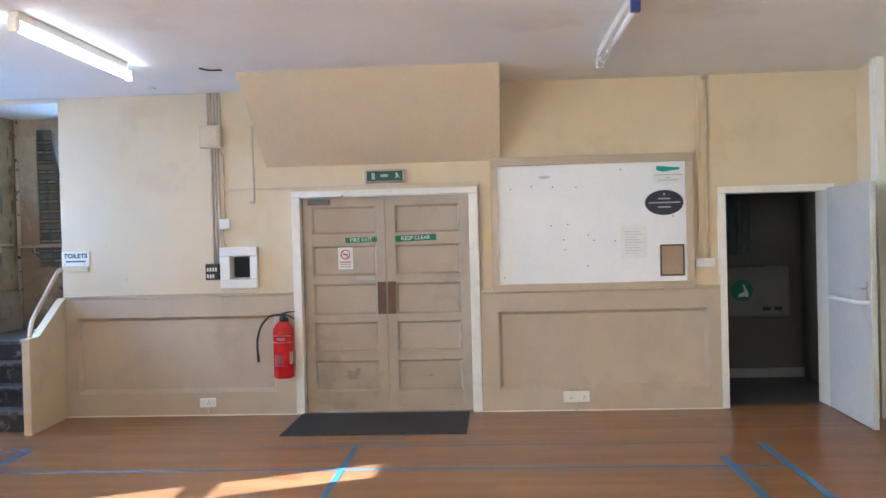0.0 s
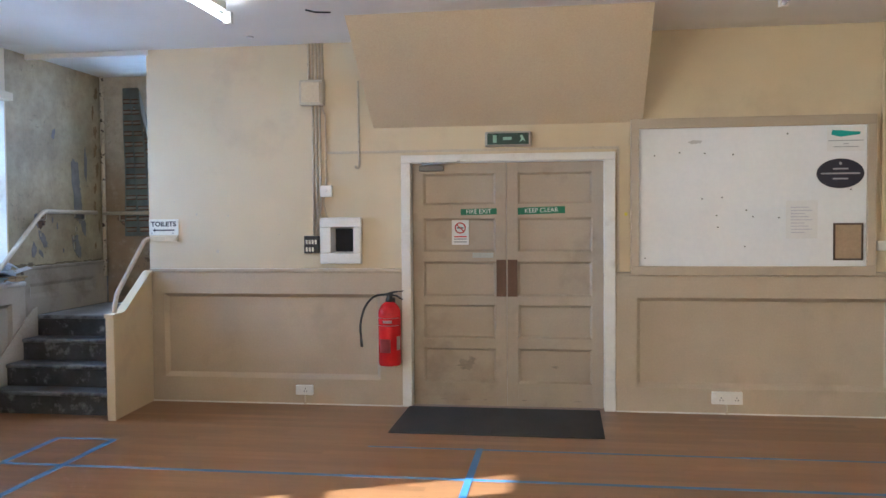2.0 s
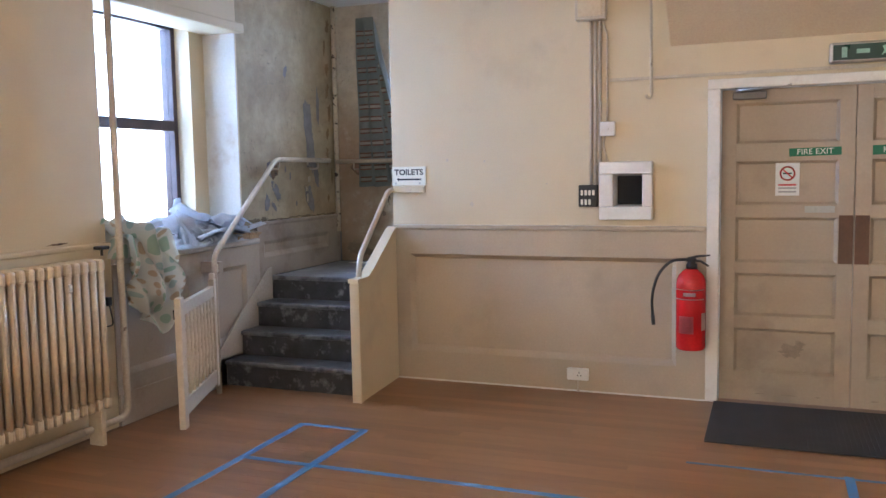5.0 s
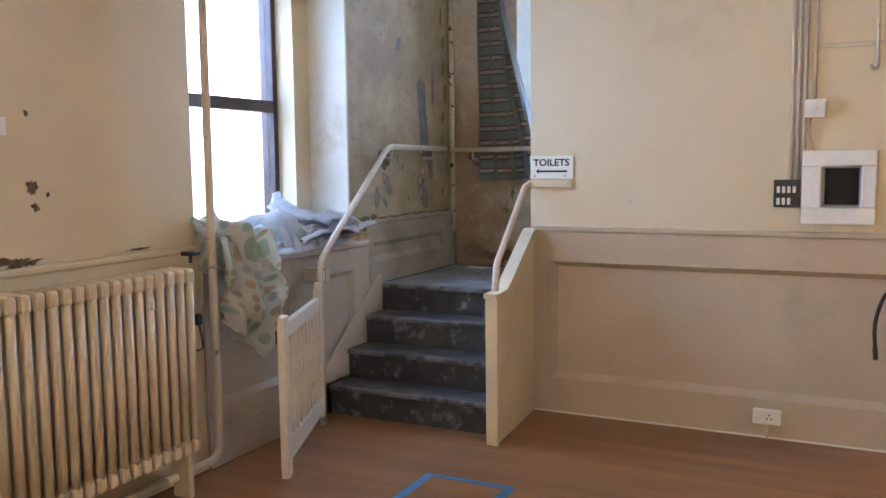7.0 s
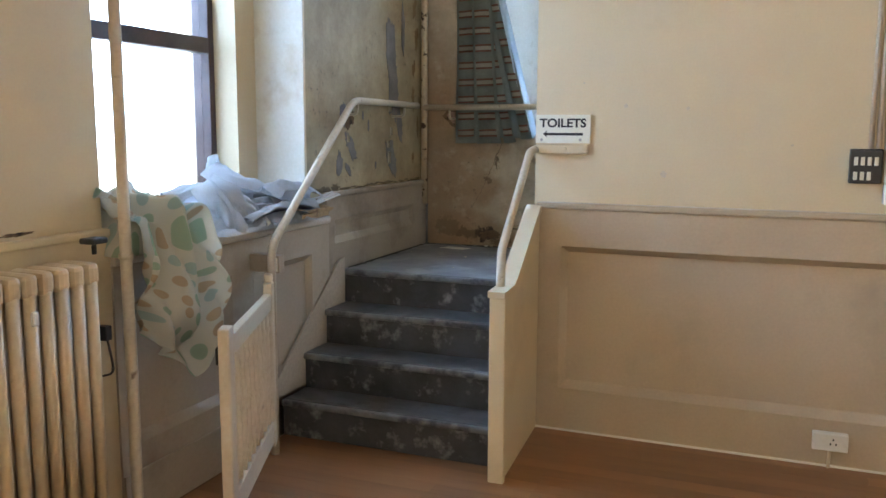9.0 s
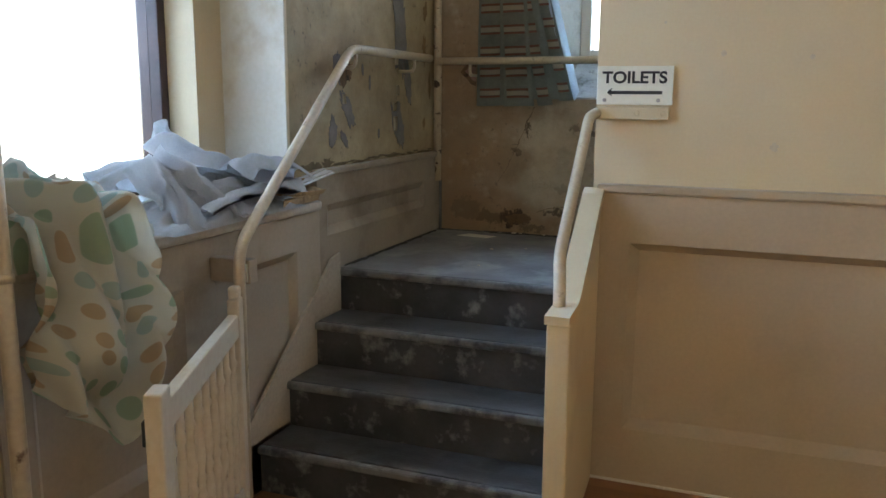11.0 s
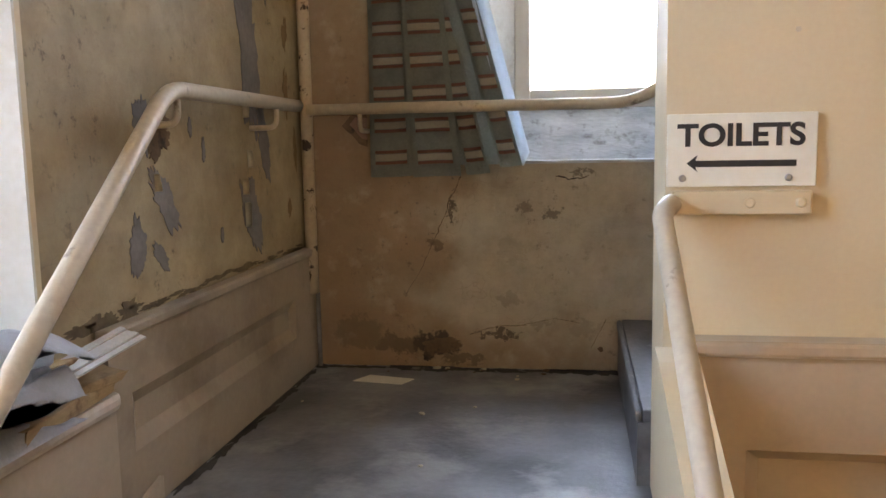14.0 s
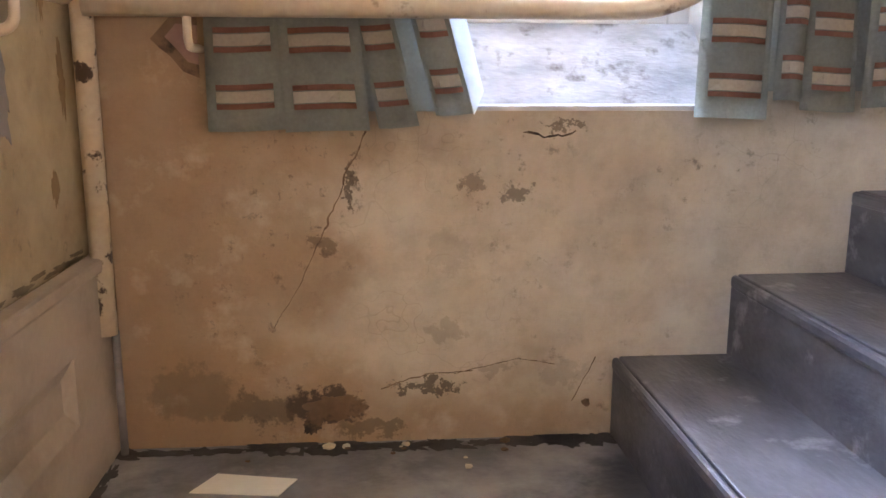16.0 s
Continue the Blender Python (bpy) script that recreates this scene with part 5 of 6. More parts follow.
# ---- crumpled dotted curtain on the window sill ----
def dotted_cloth(name):
    m = bpy.data.materials.new(name)
    m.use_nodes = True
    n, ln = m.node_tree.nodes, m.node_tree.links
    b = n["Principled BSDF"]
    uv = n.new("ShaderNodeUVMap")
    vo = n.new("ShaderNodeTexVoronoi")
    vo.voronoi_dimensions = "2D"
    vo.inputs["Scale"].default_value, vo.inputs["Randomness"].default_value = 1.0, 0.35
    ln.new(uv.outputs[0], vo.inputs[0])
    lt = n.new("ShaderNodeMapRange")
    lt.inputs[1].default_value, lt.inputs[2].default_value, lt.inputs[3].default_value, lt.inputs[4].default_value = 0.30, 0.335, 0.8, 0.0
    ln.new(vo.outputs["Distance"], lt.inputs[0])
    sep = n.new("ShaderNodeSeparateColor")
    ln.new(vo.outputs["Color"], sep.inputs[0])
    ramp = n.new("ShaderNodeValToRGB")
    ramp.color_ramp.interpolation = "CONSTANT"
    e = ramp.color_ramp.elements
    e[0].color, e[1].color, e[1].position = (0.36, 0.52, 0.37, 1), (0.58, 0.42, 0.25, 1), 0.36
    k = e.new(0.68)
    k.color = (0.42, 0.57, 0.53, 1)
    ln.new(sep.outputs[0], ramp.inputs[0])
    mx = n.new("ShaderNodeMix")
    mx.data_type = "RGBA"
    mx.inputs[6].default_value = (0.76, 0.745, 0.66, 1)
    ln.new(lt.outputs[0], mx.inputs[0])
    ln.new(ramp.outputs[0], mx.inputs[7])
    ln.new(mx.outputs[2], b.inputs["Base Color"])
    b.inputs["Roughness"].default_value = 0.85
    weave = n.new("ShaderNodeTexNoise")
    weave.inputs["Scale"].default_value = 40
    ln.new(uv.outputs[0], weave.inputs[0])
    bp = n.new("ShaderNodeBump")
    bp.inputs["Strength"].default_value, bp.inputs["Distance"].default_value = 0.25, 0.003
    ln.new(weave.outputs[0], bp.inputs["Height"])
    ln.new(bp.outputs[0], b.inputs["Normal"])
    return m


DOTS = dotted_cloth("dotted_cotton")
LINEN = material("pale_blue_linen", ((0.60, 0.62, 0.66), (0.72, 0.73, 0.76)), 0.85, scale=5, fine=150, bump=0.3, stain=(0.40, 0.44, 0.42), stain_scale=6, stain_at=(0.52, 0.74))


def ridged(p, scale, seed):
    q = Vector(p) * scale + Vector((seed * 7.3, seed * 3.1, seed))
    return 1 - abs(noise.noise(q)) * 2


def sheet(name, nu, nv, where, mat, parent, uv_scale=(8, 8)):
    """A cloth surface from a function of (u, v) in 0..1, with thickness."""
    bm = bmesh.new()
    lay = bm.loops.layers.uv.new("UVMap")
    g = [[bm.verts.new(where(i / nu, j / nv)) for i in range(nu + 1)] for j in range(nv + 1)]
    for j in range(nv):
        for i in range(nu):
            f = bm.faces.new((g[j][i], g[j][i + 1], g[j + 1][i + 1], g[j + 1][i]))
            f.smooth = True
            for lo, (a, c) in zip(f.loops, ((i, j), (i + 1, j), (i + 1, j + 1), (i, j + 1))):
                lo[lay].uv = (a / nu * uv_scale[0], c / nv * uv_scale[1])
    bmesh.ops.solidify(bm, geom=bm.faces[:], thickness=-0.004)
    me = bpy.data.meshes.new(name)
    bm.to_mesh(me)
    bm.free()
    me.materials.append(mat)
    ob = new(name, me)
    ob.parent = parent
    return ob


def hanging(u, v):
    """Bunched over the sill edge, then falling to a ragged point."""
    y = 6.02 + 0.37 * u
    w1 = noise.noise(Vector((u * 1.7, v * 2.2, 3)))
    fold = 0.075 * abs(math.sin(6.5 * u + 3.2 * v + 2.5 * w1)) + 0.03 * abs(math.sin(13 * u - 5 * v + 4 * w1)) - 0.03
    if v < 0.42:
        k = v / 0.42
        a = k * math.pi * 0.5
        z = 1.06 + (0.23 * (1 - 0.4 * abs(u - 0.4) * 2)) * math.cos(a) ** 0.6 * (0.6 + 0.4 * ridged((u, v, 0), 2.2, 2))
        x = -5.36 + 0.30 * math.sin(a)
        return Vector((x + fold * 1.2, y - 0.05 * (1 - k), z + fold))
    k = (v - 0.42) / 0.58
    reach = 0.24 + 0.26 * (1 - abs(u - 0.55) * 1.5)
    pinch = 1 - 0.18 * k * k
    y = 6.21 + (y - 6.21) * pinch * (1.15 - 0.15 * math.cos(3 * k)) + 0.03 * k
    return Vector((-5.06 + fold * 1.5 + 0.03 * math.sin(3.1 * k), y, 1.06 - (reach + 0.02) * k - 0.01 * math.sin(12 * u)))


th = thing("dotted_curtain", "fallen cream curtain with green and tan dots over the sill", "fabric")
sheet("hanging_cloth", 44, 54, hanging, DOTS, th, (6.2, 12))


def heap(y0, y1, x0, x1, h, seed, fold=0.035):
    """A mound of slack cloth: a smooth rise, with round ridges and sharp valleys across it."""
    def f(u, v):
        edge = (math.sin(math.pi * min(1, max(0, u))) * math.sin(math.pi * min(1, max(0, v)))) ** 0.55
        w1 = noise.noise(Vector((u * 1.6, v * 1.6, seed)))
        w2 = noise.noise(Vector((u * 2.8, v * 2.8, seed + 5)))
        p, q = 0.55 * u + 0.8 * v + 0.25 * w1, 0.8 * u - 0.5 * v + 0.25 * w2
        a = 1 - 2.2 * abs(noise.noise(Vector((p * 5.0, q * 1.9, seed + 9))))
        c = 1 - 2.2 * abs(noise.noise(Vector((p * 2.4, q * 7.5, seed + 17))))
        e = 1 - 2.2 * abs(noise.noise(Vector((p * 13.0, q * 5.0, seed + 31))))
        r = 0.95 * a + 0.55 * c + 0.25 * e
        z = 1.032 + edge * (h * (0.8 + 0.5 * w2) + fold * (r - 0.5))
        return Vector((x0 + (x1 - x0) * v + 0.03 * w1 + 0.6 * fold * r * edge, y0 + (y1 - y0) * u + 0.05 * w2 + 0.4 * fold * c * edge, max(1.032, z)))
    return f


sheet("bunched_cloth", 50, 36, heap(5.99, 6.46, -5.45, -5.07, 0.24, 5, 0.05), DOTS, th, (6.5, 5.5))
th = thing("linen_heap", "crumpled pale linen curtains heaped on the window sill", "fabric")
def swag(p0, p1, p2, width, pleats, amp, seed, turn=(0, 70), taper=0.5):
    """A gathered length of cloth: long pleats that run along a bent line and twist on the way."""
    p0, p1, p2 = Vector(p0), Vector(p1), Vector(p2)
    def f(u, v):
        c = p0 * (1 - u) ** 2 + p1 * 2 * u * (1 - u) + p2 * u * u
        d = ((p1 - p0) * (1 - u) + (p2 - p1) * u).normalized()
        side = d.cross(Vector((0, 0, 1))).normalized()
        up = side.cross(d)
        a = radians(turn[0] + (turn[1] - turn[0]) * u)
        side, up = side * math.cos(a) + up * math.sin(a), up * math.cos(a) - side * math.sin(a)
        n1 = noise.noise(Vector((u * 2.2, v * 2.5, seed)))
        n2 = noise.noise(Vector((u * 5.0, v * 4.0, seed + 7)))
        w = width * (1 - taper * u) * (1 + 0.35 * noise.noise(Vector((u * 3, 0, seed + 3))))
        s = v - 0.5
        z = amp * (abs(math.sin(math.pi * pleats * (v + 0.12 * n1) + seed)) - 0.4) + 0.9 * amp * n2 - 0.5 * w * (2 * s) ** 2
        q = c + side * (w * s) + up * z + d * (0.04 * n1)
        return Vector((min(q.x, -5.062), q.y, max(1.034 + 0.004 * n2, q.z)))
    return f


sheet("crumpled_cloth", 64, 44, heap(6.62, 7.42, -5.46, -5.08, 0.10, 3, 0.05), LINEN, th)
for a in (((-5.45, 6.66, 1.20), (-5.32, 6.86, 1.29), (-5.22, 7.20, 1.10), 0.17, 3.4, 0.022, 1, (10, 60), 0.3),
          ((-5.40, 6.98, 1.34), (-5.34, 7.05, 1.24), (-5.20, 7.34, 1.16), 0.16, 2.6, 0.024, 2, (-30, 30), -0.3),
          ((-5.26, 6.74, 1.26), (-5.16, 6.74, 1.16), (-5.10, 6.70, 1.04), 0.15, 2.4, 0.02, 3, (0, -40), 0.4),
          ((-5.30, 6.84, 1.27), (-5.16, 6.92, 1.17), (-5.08, 6.90, 1.05), 0.20, 3.6, 0.022, 4, (10, -30), 0.2),
          ((-5.12, 6.78, 1.08), (-5.10, 7.02, 1.16), (-5.12, 7.36, 1.13), 0.13, 2.5, 0.02, 5, (40, 10), 0.2),
          ((-5.20, 7.04, 1.20), (-5.15, 7.20, 1.27), (-5.15, 7.40, 1.15), 0.17, 2.2, 0.02, 6, (20, 40), 0.1),
          ((-5.44, 6.78, 1.12), (-5.36, 6.66, 1.20), (-5.24, 6.60, 1.06), 0.14, 2.8, 0.018, 7, (0, 50), 0.4)):
    sheet("crumpled_cloth", 40, 28, swag(*a), LINEN, th)
sheet("crumpled_cloth", 40, 30, heap(6.40, 6.80, -5.44, -5.15, 0.05, 17, 0.02), DOTS, th, (6, 4))
SPLINT = material("splintered_wood", ((0.36, 0.25, 0.13), (0.5, 0.37, 0.22)), 0.8, scale=6, fine=50, bump=0.5, stretch=(1, 8, 8), stain=(0.10, 0.06, 0.035), stain_scale=8, stain_at=(0.55, 0.7))
rng = random.Random(8)
for i, (y, z, ln_, a, t) in enumerate(((7.40, 1.05, 0.30, 6, 0.03), (7.42, 1.075, 0.26, -8, 0.02), (7.36, 1.10, 0.24, 14, 0.014), (7.45, 1.12, 0.20, 4, 0.01))):
    bm = boxed(-ln_ / 2, ln_ / 2, -0.03, 0.03, -t / 2, t / 2, 0.003)
    for v in bm.verts:
        if abs(v.co.x) > ln_ * 0.4:
            v.co.x += rng.uniform(-0.025, 0.025)
    solid("broken_lath", bm, SPLINT, "splintered broken wooden lath lying on the sill", "lath", pose(-5.14 - 0.01 * i, y, z, rng.uniform(-8, 8), rng.uniform(-4, 4), 90 + a), group="broken laths")
bm = bmesh.new()
for i in range(4):
    box(bm, -0.085, 0.085, -0.036 + 0.018 * i, -0.021 + 0.018 * i, -0.003 + 0.003 * (i % 2), 0.001 + 0.003 * (i % 2))
solid("plastic_slat", bm, LINEN, "pale grey folded plastic slat on the sill", "slat", pose(-5.12, 7.50, 1.13, 10, -14, 70))

# ---- peeled paint on the landing walls ----
def blotch(cx, cz, w, h, seed, thick=0.002, rough=0.35, lean=0.0, n=72):
    """A ragged patch in the wall's plane."""
    pts = []
    for i in range(n):
        t = 2 * math.pi * i / n
        d = Vector((math.cos(t) * 1.6, math.sin(t) * 1.6, seed))
        k = 1 + rough * (0.9 * noise.noise(d * 0.55) + 0.8 * noise.noise(d * 1.5) + 0.7 * noise.noise(d * 4.1) + 0.45 * noise.noise(d * 9.3))
        x, z = w / 2 * k * math.cos(t), h / 2 * k * math.sin(t)
        pts.append((cx + x + lean * z, cz + z))
    return prism(bmesh.new(), pts, -thick, -0.0004)


side = thing("peeling_paint", "cream paint peeling off grey plaster on the landing wall", "peeling paint", WEST, STRUCT)
for i, (y, z, w, h, le) in enumerate(((8.47, 1.80, 0.15, 0.62, -0.1), (8.56, 1.52, 0.07, 0.22, -0.2), (8.44, 1.30, 0.115, 0.235, -0.25), (7.91, 1.385, 0.10, 0.16, -0.6), (7.775, 1.295, 0.07, 0.12, 0.1), (7.88, 1.255, 0.05, 0.075, -0.7), (7.83, 1.56, 0.075, 0.13, -0.1), (8.06, 1.56, 0.02, 0.05, 0), (8.13, 1.50, 0.02, 0.06, 0), (8.22, 1.27, 0.02, 0.04, 0), (8.62, 2.1, 0.05, 0.3, 0), (8.1, 2.35, 0.05, 0.1, 0.3))):
    part("bare_patch", blotch(y, z, w, h, 3.7 * i + 1, lean=le), BARE, side)
MOULD = material("black_mould", ((0.10, 0.078, 0.048), (0.21, 0.165, 0.105)), 0.9, scale=14, fine=90, bump=0.4)
rnd = random.Random(31)
for i in range(26):
    part("mould_patch", blotch(7.56 + 0.052 * i + rnd.uniform(-0.02, 0.02), 1.153 + abs(rnd.gauss(0, 0.006)), rnd.uniform(0.05, 0.12), rnd.uniform(0.02, 0.045) if i < 4 else rnd.uniform(0.006, 0.014), 300 + i, 0.0012, 0.6, n=36), MOULD, side)
for i in range(9):
    part("mould_patch", blotch(8.80 + rnd.uniform(-0.05, 0.06), 1.3 + 0.19 * i, rnd.uniform(0.03, 0.07), rnd.uniform(0.05, 0.16), 340 + i, 0.0011, 0.6, n=36), material("brown_streak", ((0.20, 0.135, 0.07), (0.27, 0.19, 0.10)), 0.85, scale=8, bump=0.3) if i == 0 else bpy.data.materials["brown_streak"], side)
PEEL = material("curled_cream_paint", ((0.55, 0.49, 0.36), (0.62, 0.56, 0.43)), 0.6, scale=6, bump=0.2)
for y, z, h, d in ((8.385, 1.31, 0.07, 0.014), (8.40, 1.62, 0.06, 0.014), (8.42, 1.47, 0.05, 0.012), (7.865, 1.43, 0.04, 0.012), (8.375, 1.39, 0.04, 0.014)):
    bm = bmesh.new()
    g = [[bm.verts.new((y + d * math.sin(a) * (0.6 + 0.4 * math.sin(2.7 * k + y * 9)), -0.002 - d * (1 - math.cos(a)) * 0.8, z - h / 2 + h * k)) for a in (0, 0.5, 1.0, 1.5, 1.9)] for k in [j / 8 for j in range(9)]]
    for j in range(8):
        for i in range(4):
            bm.faces.new((g[j][i], g[j][i + 1], g[j + 1][i + 1], g[j + 1][i])).smooth = True
    bmesh.ops.solidify(bm, geom=bm.faces[:], thickness=0.001)
    part("curled_flake", bm, PEEL, side)
def crack(points, width, seed, thick=0.0016):
    """A thin uneven split along a run of points in the wall's plane."""
    rnd_c = random.Random(seed)
    line = []
    for (x0, z0), (x1, z1) in zip(points, points[1:]):
        for k in range(6):
            line.append((x0 + (x1 - x0) * k / 6 + rnd_c.uniform(-1, 1) * width * 1.2, z0 + (z1 - z0) * k / 6 + rnd_c.uniform(-1, 1) * width * 1.2))
    line.append(points[-1])
    bm = bmesh.new()
    for (x0, z0), (x1, z1) in zip(line, line[1:]):
        d = Vector((x1 - x0, 0, z1 - z0)).normalized()
        w = width * rnd_c.uniform(0.25, 0.8)
        nx, nz = -d.z * w, d.x * w
        f = [bm.verts.new(p) for p in ((x0 - nx, -thick, z0 - nz), (x1 - nx, -thick, z1 - nz), (x1 + nx, -thick, z1 + nz), (x0 + nx, -thick, z0 + nz))]
        g = [bm.verts.new((v.co.x, -0.0003, v.co.z)) for v in f]
        bm.faces.new(f)
        for i in range(4):
            bm.faces.new((f[i], f[(i + 1) % 4], g[(i + 1) % 4], g[i]))
    return bm


DAMP = material("brown_damp_plaster", ((0.11, 0.07, 0.04), (0.21, 0.14, 0.085)), 0.85, scale=9, fine=70, bump=0.5, stain=(0.035, 0.025, 0.02), stain_scale=14, stain_at=(0.5, 0.62))
back = thing("crumbling_plaster", "crumbling brown plaster patches low on the landing wall", "damaged plaster", BACK, STRUCT)
for i, (x, z, w, h, le) in enumerate(((-4.695, 0.80, 0.13, 0.055, 0.3), (-4.745, 0.765, 0.04, 0.055, 0.3), (-4.149, 0.795, 0.018, 0.018, 0))):
    part("crumbled_patch", blotch(x, z, w, h, 2.9 * i + 40, 0.0025, 0.35, le), DAMP, back)
for i, (run, w) in enumerate((([(-4.62, 1.39), (-4.66, 1.31), (-4.68, 1.25), (-4.71, 1.19)], 0.003), ([(-4.71, 1.19), (-4.76, 1.08), (-4.82, 0.98)], 0.0016), ([(-4.60, 0.84), (-4.50, 0.87), (-4.40, 0.875)], 0.0017),
                              ([(-4.44, 0.87), (-4.30, 0.90), (-4.22, 0.885)], 0.001), ([(-4.30, 1.385), (-4.24, 1.375), (-4.19, 1.39)], 0.004), ([(-4.18, 0.80), (-4.13, 0.90)], 0.0014))):
    part("crack", crack(run, w, 60 + i), DAMP, back)
part("bare_patch", prism(bmesh.new(), [(-4.945, 1.495), (-4.945, 1.625), (-4.990, 1.617), (-5.007, 1.599), (-5.035, 1.569), (-5.017, 1.551), (-4.997, 1.535), (-4.975, 1.507)], -0.003, -0.0004), DAMP, back, "dark bare patch round the rail bracket")
part("bare_patch", prism(bmesh.new(), [(-4.945, 1.520), (-4.945, 1.595), (-4.985, 1.598), (-5.007, 1.573), (-4.990, 1.555), (-4.965, 1.525)], -0.0038, -0.0004), material("reddish_old_paint", ((0.24, 0.15, 0.12), (0.32, 0.20, 0.16)), 0.7, scale=9, bump=0.3), back, "reddish old paint layer")
part("bare_patch", blotch(7.895, 1.535, 0.10, 0.09, 77, 0.003, 0.5, 0.3), DAMP, side)
hall = thing("flaked_paint", "small dark flaked paint spots on the cream wall", "peeling paint", WEST, STRUCT)
for i, (y, z, w, h) in enumerate(((5.13, 1.44, 0.045, 0.05), (5.14, 1.36, 0.03, 0.03), (5.07, 1.15, 0.16, 0.035), (4.98, 1.16, 0.06, 0.03), (5.12, 1.73, 0.02, 0.02), (5.65, 1.145, 0.12, 0.012), (5.2, 1.41, 0.015, 0.02))):
    part("spot", blotch(y, z, w, h, 90 + i * 2.3, 0.0015, 0.6), DAMP, hall)
solid("wall_sticker", boxed(4.90, 5.03, -0.002, -0.0004, 1.64, 1.71), PAPER, "blank pale sticker on the cream wall", "sticker", WEST)
holes = thing("wall_plugs", "old screw holes and marks in the cream wall", "wall marks", NORTH, STRUCT)
for i, (x, z, w) in enumerate(((-3.829, 1.703, 0.010), (-3.63, 1.595, 0.018), (-3.349, 1.581, 0.016), (-3.446, 1.279, 0.03), (-2.9, 1.42, 0.012))):
    part("hole", blotch(x, z, w, w, 120 + i, 0.002, 0.4), PIPE, holes)

scuffs = thing("door_scuffs", "grey kick marks on the lower door panels", "scuff marks", pose(0, 7.772, 0), STRUCT)
for i, (x, z, w, h) in enumerate(((-1.31, 0.34, 0.12, 0.07), (-1.28, 0.385, 0.05, 0.03), (-1.36, 0.31, 0.04, 0.025), (-0.60, 0.33, 0.05, 0.02))):
    part("smudge", blotch(x, z, w, h, 410 + i * 3.1, 0.0008, 0.75, n=60), SCUFF, scuffs)
for i, (x, w) in enumerate(((-1.52, 0.05), (-1.34, 0.09), (-1.17, 0.03), (-0.85, 0.04), (-0.42, 0.05))):
    ob = part("scrape", blotch(x, 0.055, w, 0.008, 450 + i * 2.3, 0.0008, 0.7, n=30), SCUFF, scuffs)
    ob.location.y = -0.0225

# ---- litter on the landing ----
solid("paper_scrap", prism(bmesh.new(), [(-0.10, -0.03), (0.07, -0.055), (0.10, 0.01), (-0.06, 0.045)], -0.002, 0.0), SIGN, "cream card scrap lying on the dusty landing", "card scrap", pose(-4.865, 8.745, 0.7225, -90, 0, 0))
rng = random.Random(21)
for i in range(20):
    s = rng.uniform(0.004, 0.015)
    bm = bmesh.new()
    bmesh.ops.create_icosphere(bm, subdivisions=1, radius=s)
    for v in bm.verts:
        v.co = Vector((v.co.x * rng.uniform(0.6, 1.3), v.co.y * rng.uniform(0.6, 1.3), v.co.z * 0.35))
    x, y = (rng.uniform(-4.95, -4.3), 8.93 - abs(rng.gauss(0.03, 0.06))) if i < 15 else (rng.uniform(-5.1, -4.2), rng.uniform(7.85, 8.85))
    solid("plaster_crumb", bm, rng.choice((PEEL, DAMP, PEEL, BARE)), "fallen crumb of plaster on the landing floor", "plaster crumb", pose(x, min(y, 8.9), 0.72 + s * 0.3, 0, 0, rng.uniform(0, 180)), group="fallen plaster crumbs")

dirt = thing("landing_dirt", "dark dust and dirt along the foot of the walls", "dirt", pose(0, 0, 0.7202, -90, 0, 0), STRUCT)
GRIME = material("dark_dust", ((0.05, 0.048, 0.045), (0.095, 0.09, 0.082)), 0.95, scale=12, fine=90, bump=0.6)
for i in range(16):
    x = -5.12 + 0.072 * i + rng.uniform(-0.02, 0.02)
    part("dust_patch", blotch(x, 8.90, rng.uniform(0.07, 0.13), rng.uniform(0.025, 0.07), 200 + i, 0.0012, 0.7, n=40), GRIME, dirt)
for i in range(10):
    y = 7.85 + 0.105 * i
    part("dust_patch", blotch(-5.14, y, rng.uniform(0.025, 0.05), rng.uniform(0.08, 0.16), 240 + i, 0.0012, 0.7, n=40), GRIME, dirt)

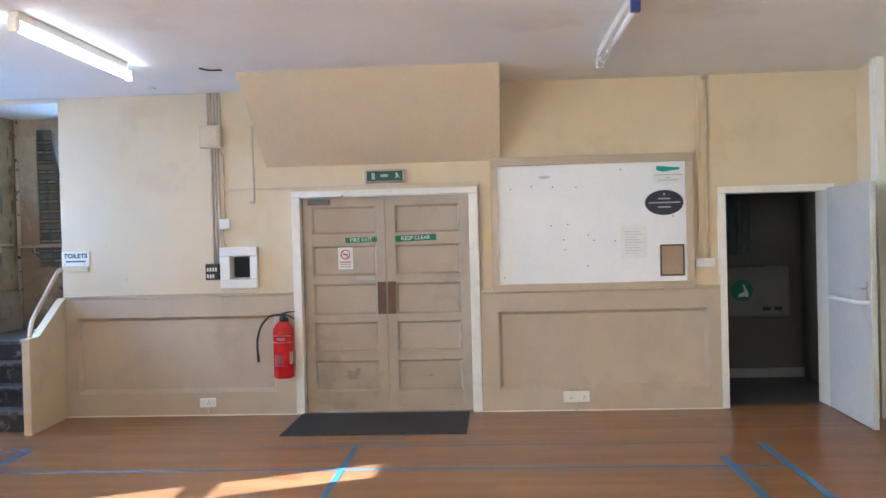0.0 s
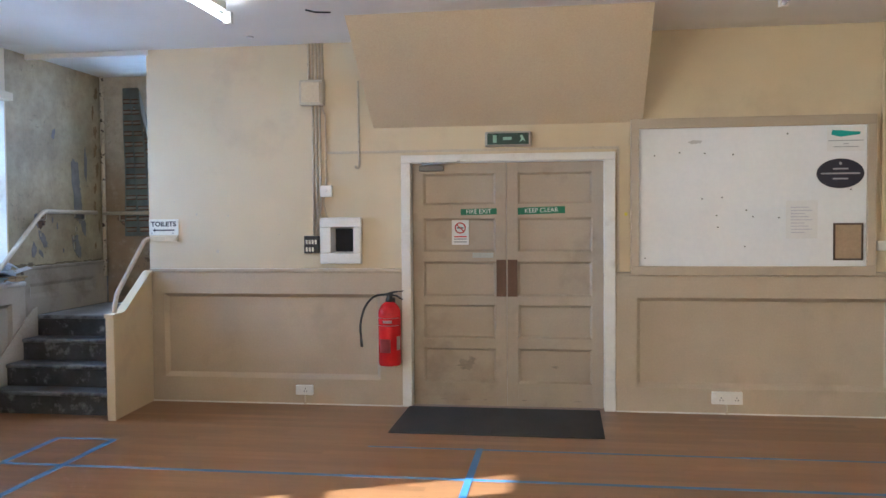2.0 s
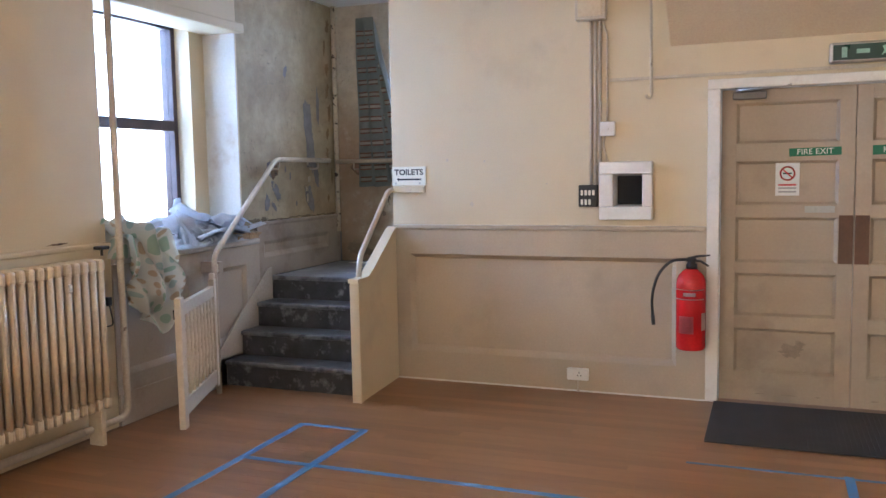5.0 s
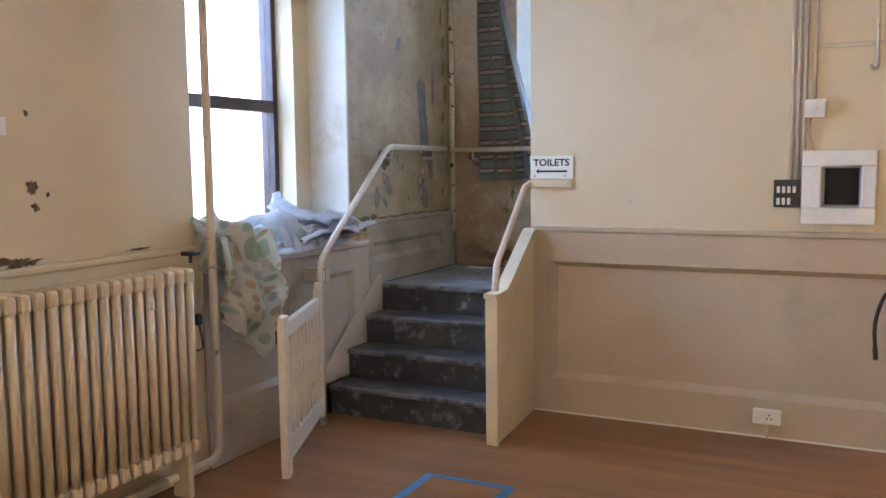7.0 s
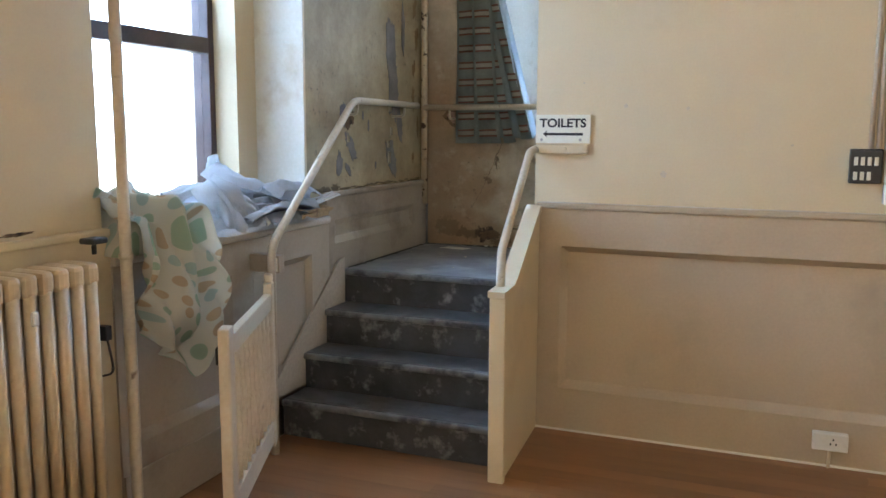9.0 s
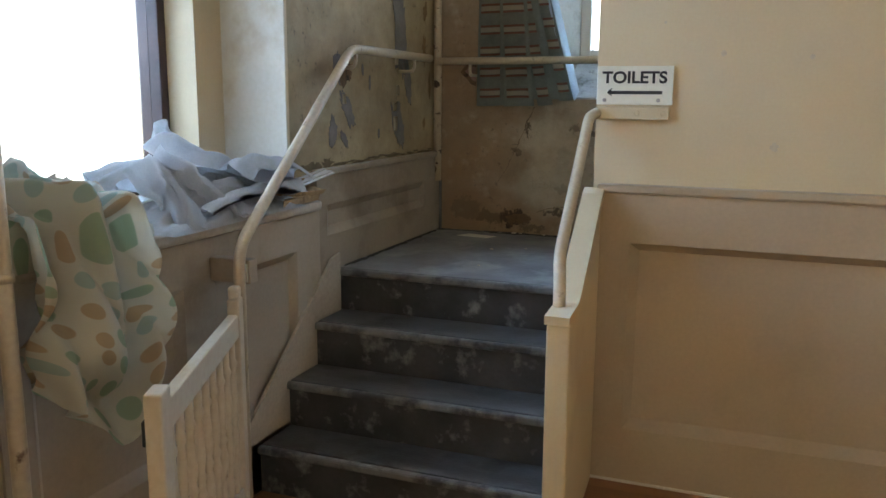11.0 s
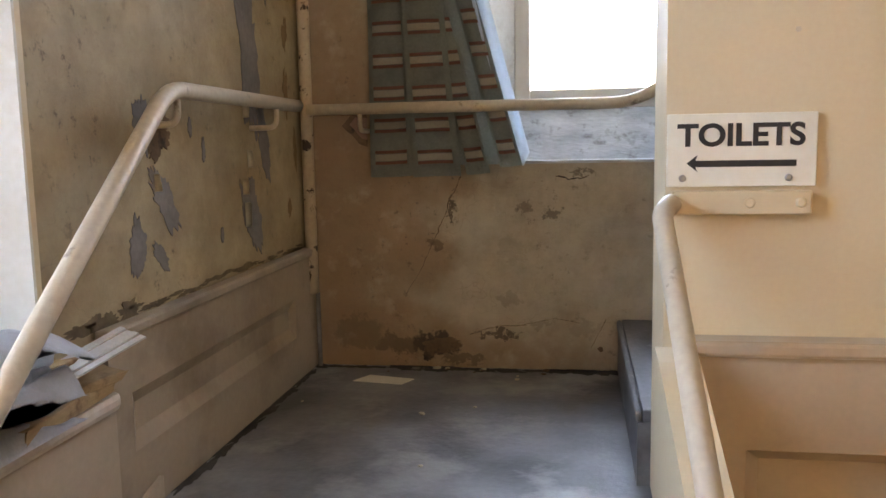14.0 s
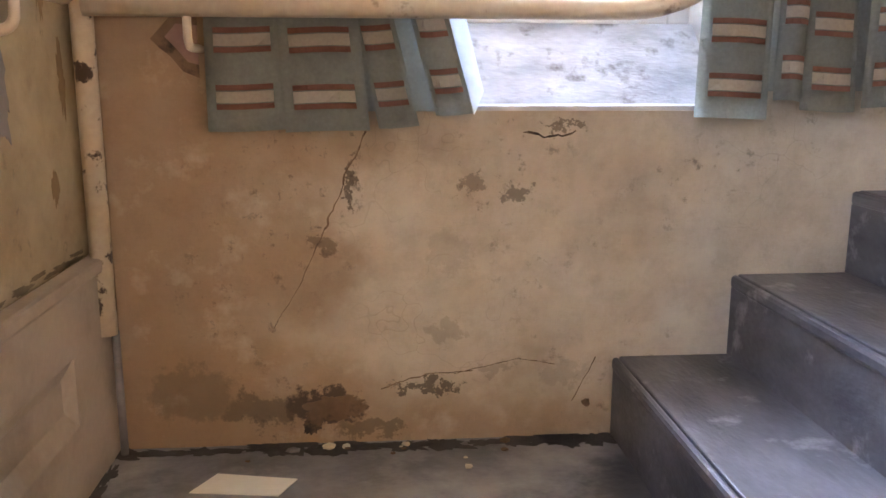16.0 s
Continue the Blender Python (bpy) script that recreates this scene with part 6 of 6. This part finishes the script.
# ---- small fittings by the radiator ----
th = thing("radiator_valve", "black radiator valve handles on the pipe", "valve")
part("handle", boxed(-5.06, -5.0, 5.79, 5.86, 1.105, 1.125, 0.006), BLACK, th)
part("stem", tube(bmesh.new(), [(-5.03, 5.825, 1.07), (-5.03, 5.825, 1.11)], 0.008, 8), BLACK, th)
th = thing("gate_catch", "black metal gate catch on the pipe", "catch")
part("plate", boxed(-5.03, -4.99, 5.815, 5.845, 0.78, 0.83, 0.004), BLACK, th)
part("hook", tube(bmesh.new(), rounded([(-5.0, 5.83, 0.79), (-4.99, 5.84, 0.70), (-4.99, 5.84, 0.665), (-5.0, 5.80, 0.665)], 0.02), 0.004, 6), BLACK, th)

# ---- floor strips, nearest the walk as pieces ----
rng = random.Random(4)
SW = 0.085
strip_meshes = {}
def strip_mesh(length):
    key = round(length, 1)
    if key not in strip_meshes:
        bm = boxed(0, key - 0.0008, 0, SW - 0.0007, -0.016, 0.0, 0.0)
        strip_meshes[key] = mesh_of("floor_strip", bm, OAK)
    return strip_meshes[key], key


rest_v, rest_f = [], []
row = 0
y = -3.2
while y < 7.72:
    x = -5.12
    while x < 3.26:
        length = rng.choice((1.1, 1.3, 1.5, 1.7)) if x > -5.1 else rng.choice((0.5, 0.9, 1.3))
        length = round(min(length, 3.26 - x), 1) if x + length > 3.0 else length
        if length < 0.15:
            break
        if y > 4.4:
            me, key = strip_mesh(length)
            ob = new("floor_strip", me)
            ob.location = (x, y, 0.0)
            ob.parent = floor
        else:
            k = len(rest_v)
            for zz in (-0.016, 0.0):
                rest_v += [(x, y, zz), (x + length - 0.0015, y, zz), (x + length - 0.0015, y + SW - 0.0015, zz), (x, y + SW - 0.0015, zz)]
            rest_f += [tuple(k + i for i in f) for f in ((4, 5, 6, 7), (0, 1, 5, 4), (1, 2, 6, 5), (2, 3, 7, 6), (3, 0, 4, 7))]
        x += length
    y += SW
me = bpy.data.meshes.new("floor_strips_far")
me.from_pydata(rest_v, [], rest_f)
me.materials.append(OAK)
ob = new("floor_strips_far", me)
ob.parent = floor
tagged(ob, kind="stuff")
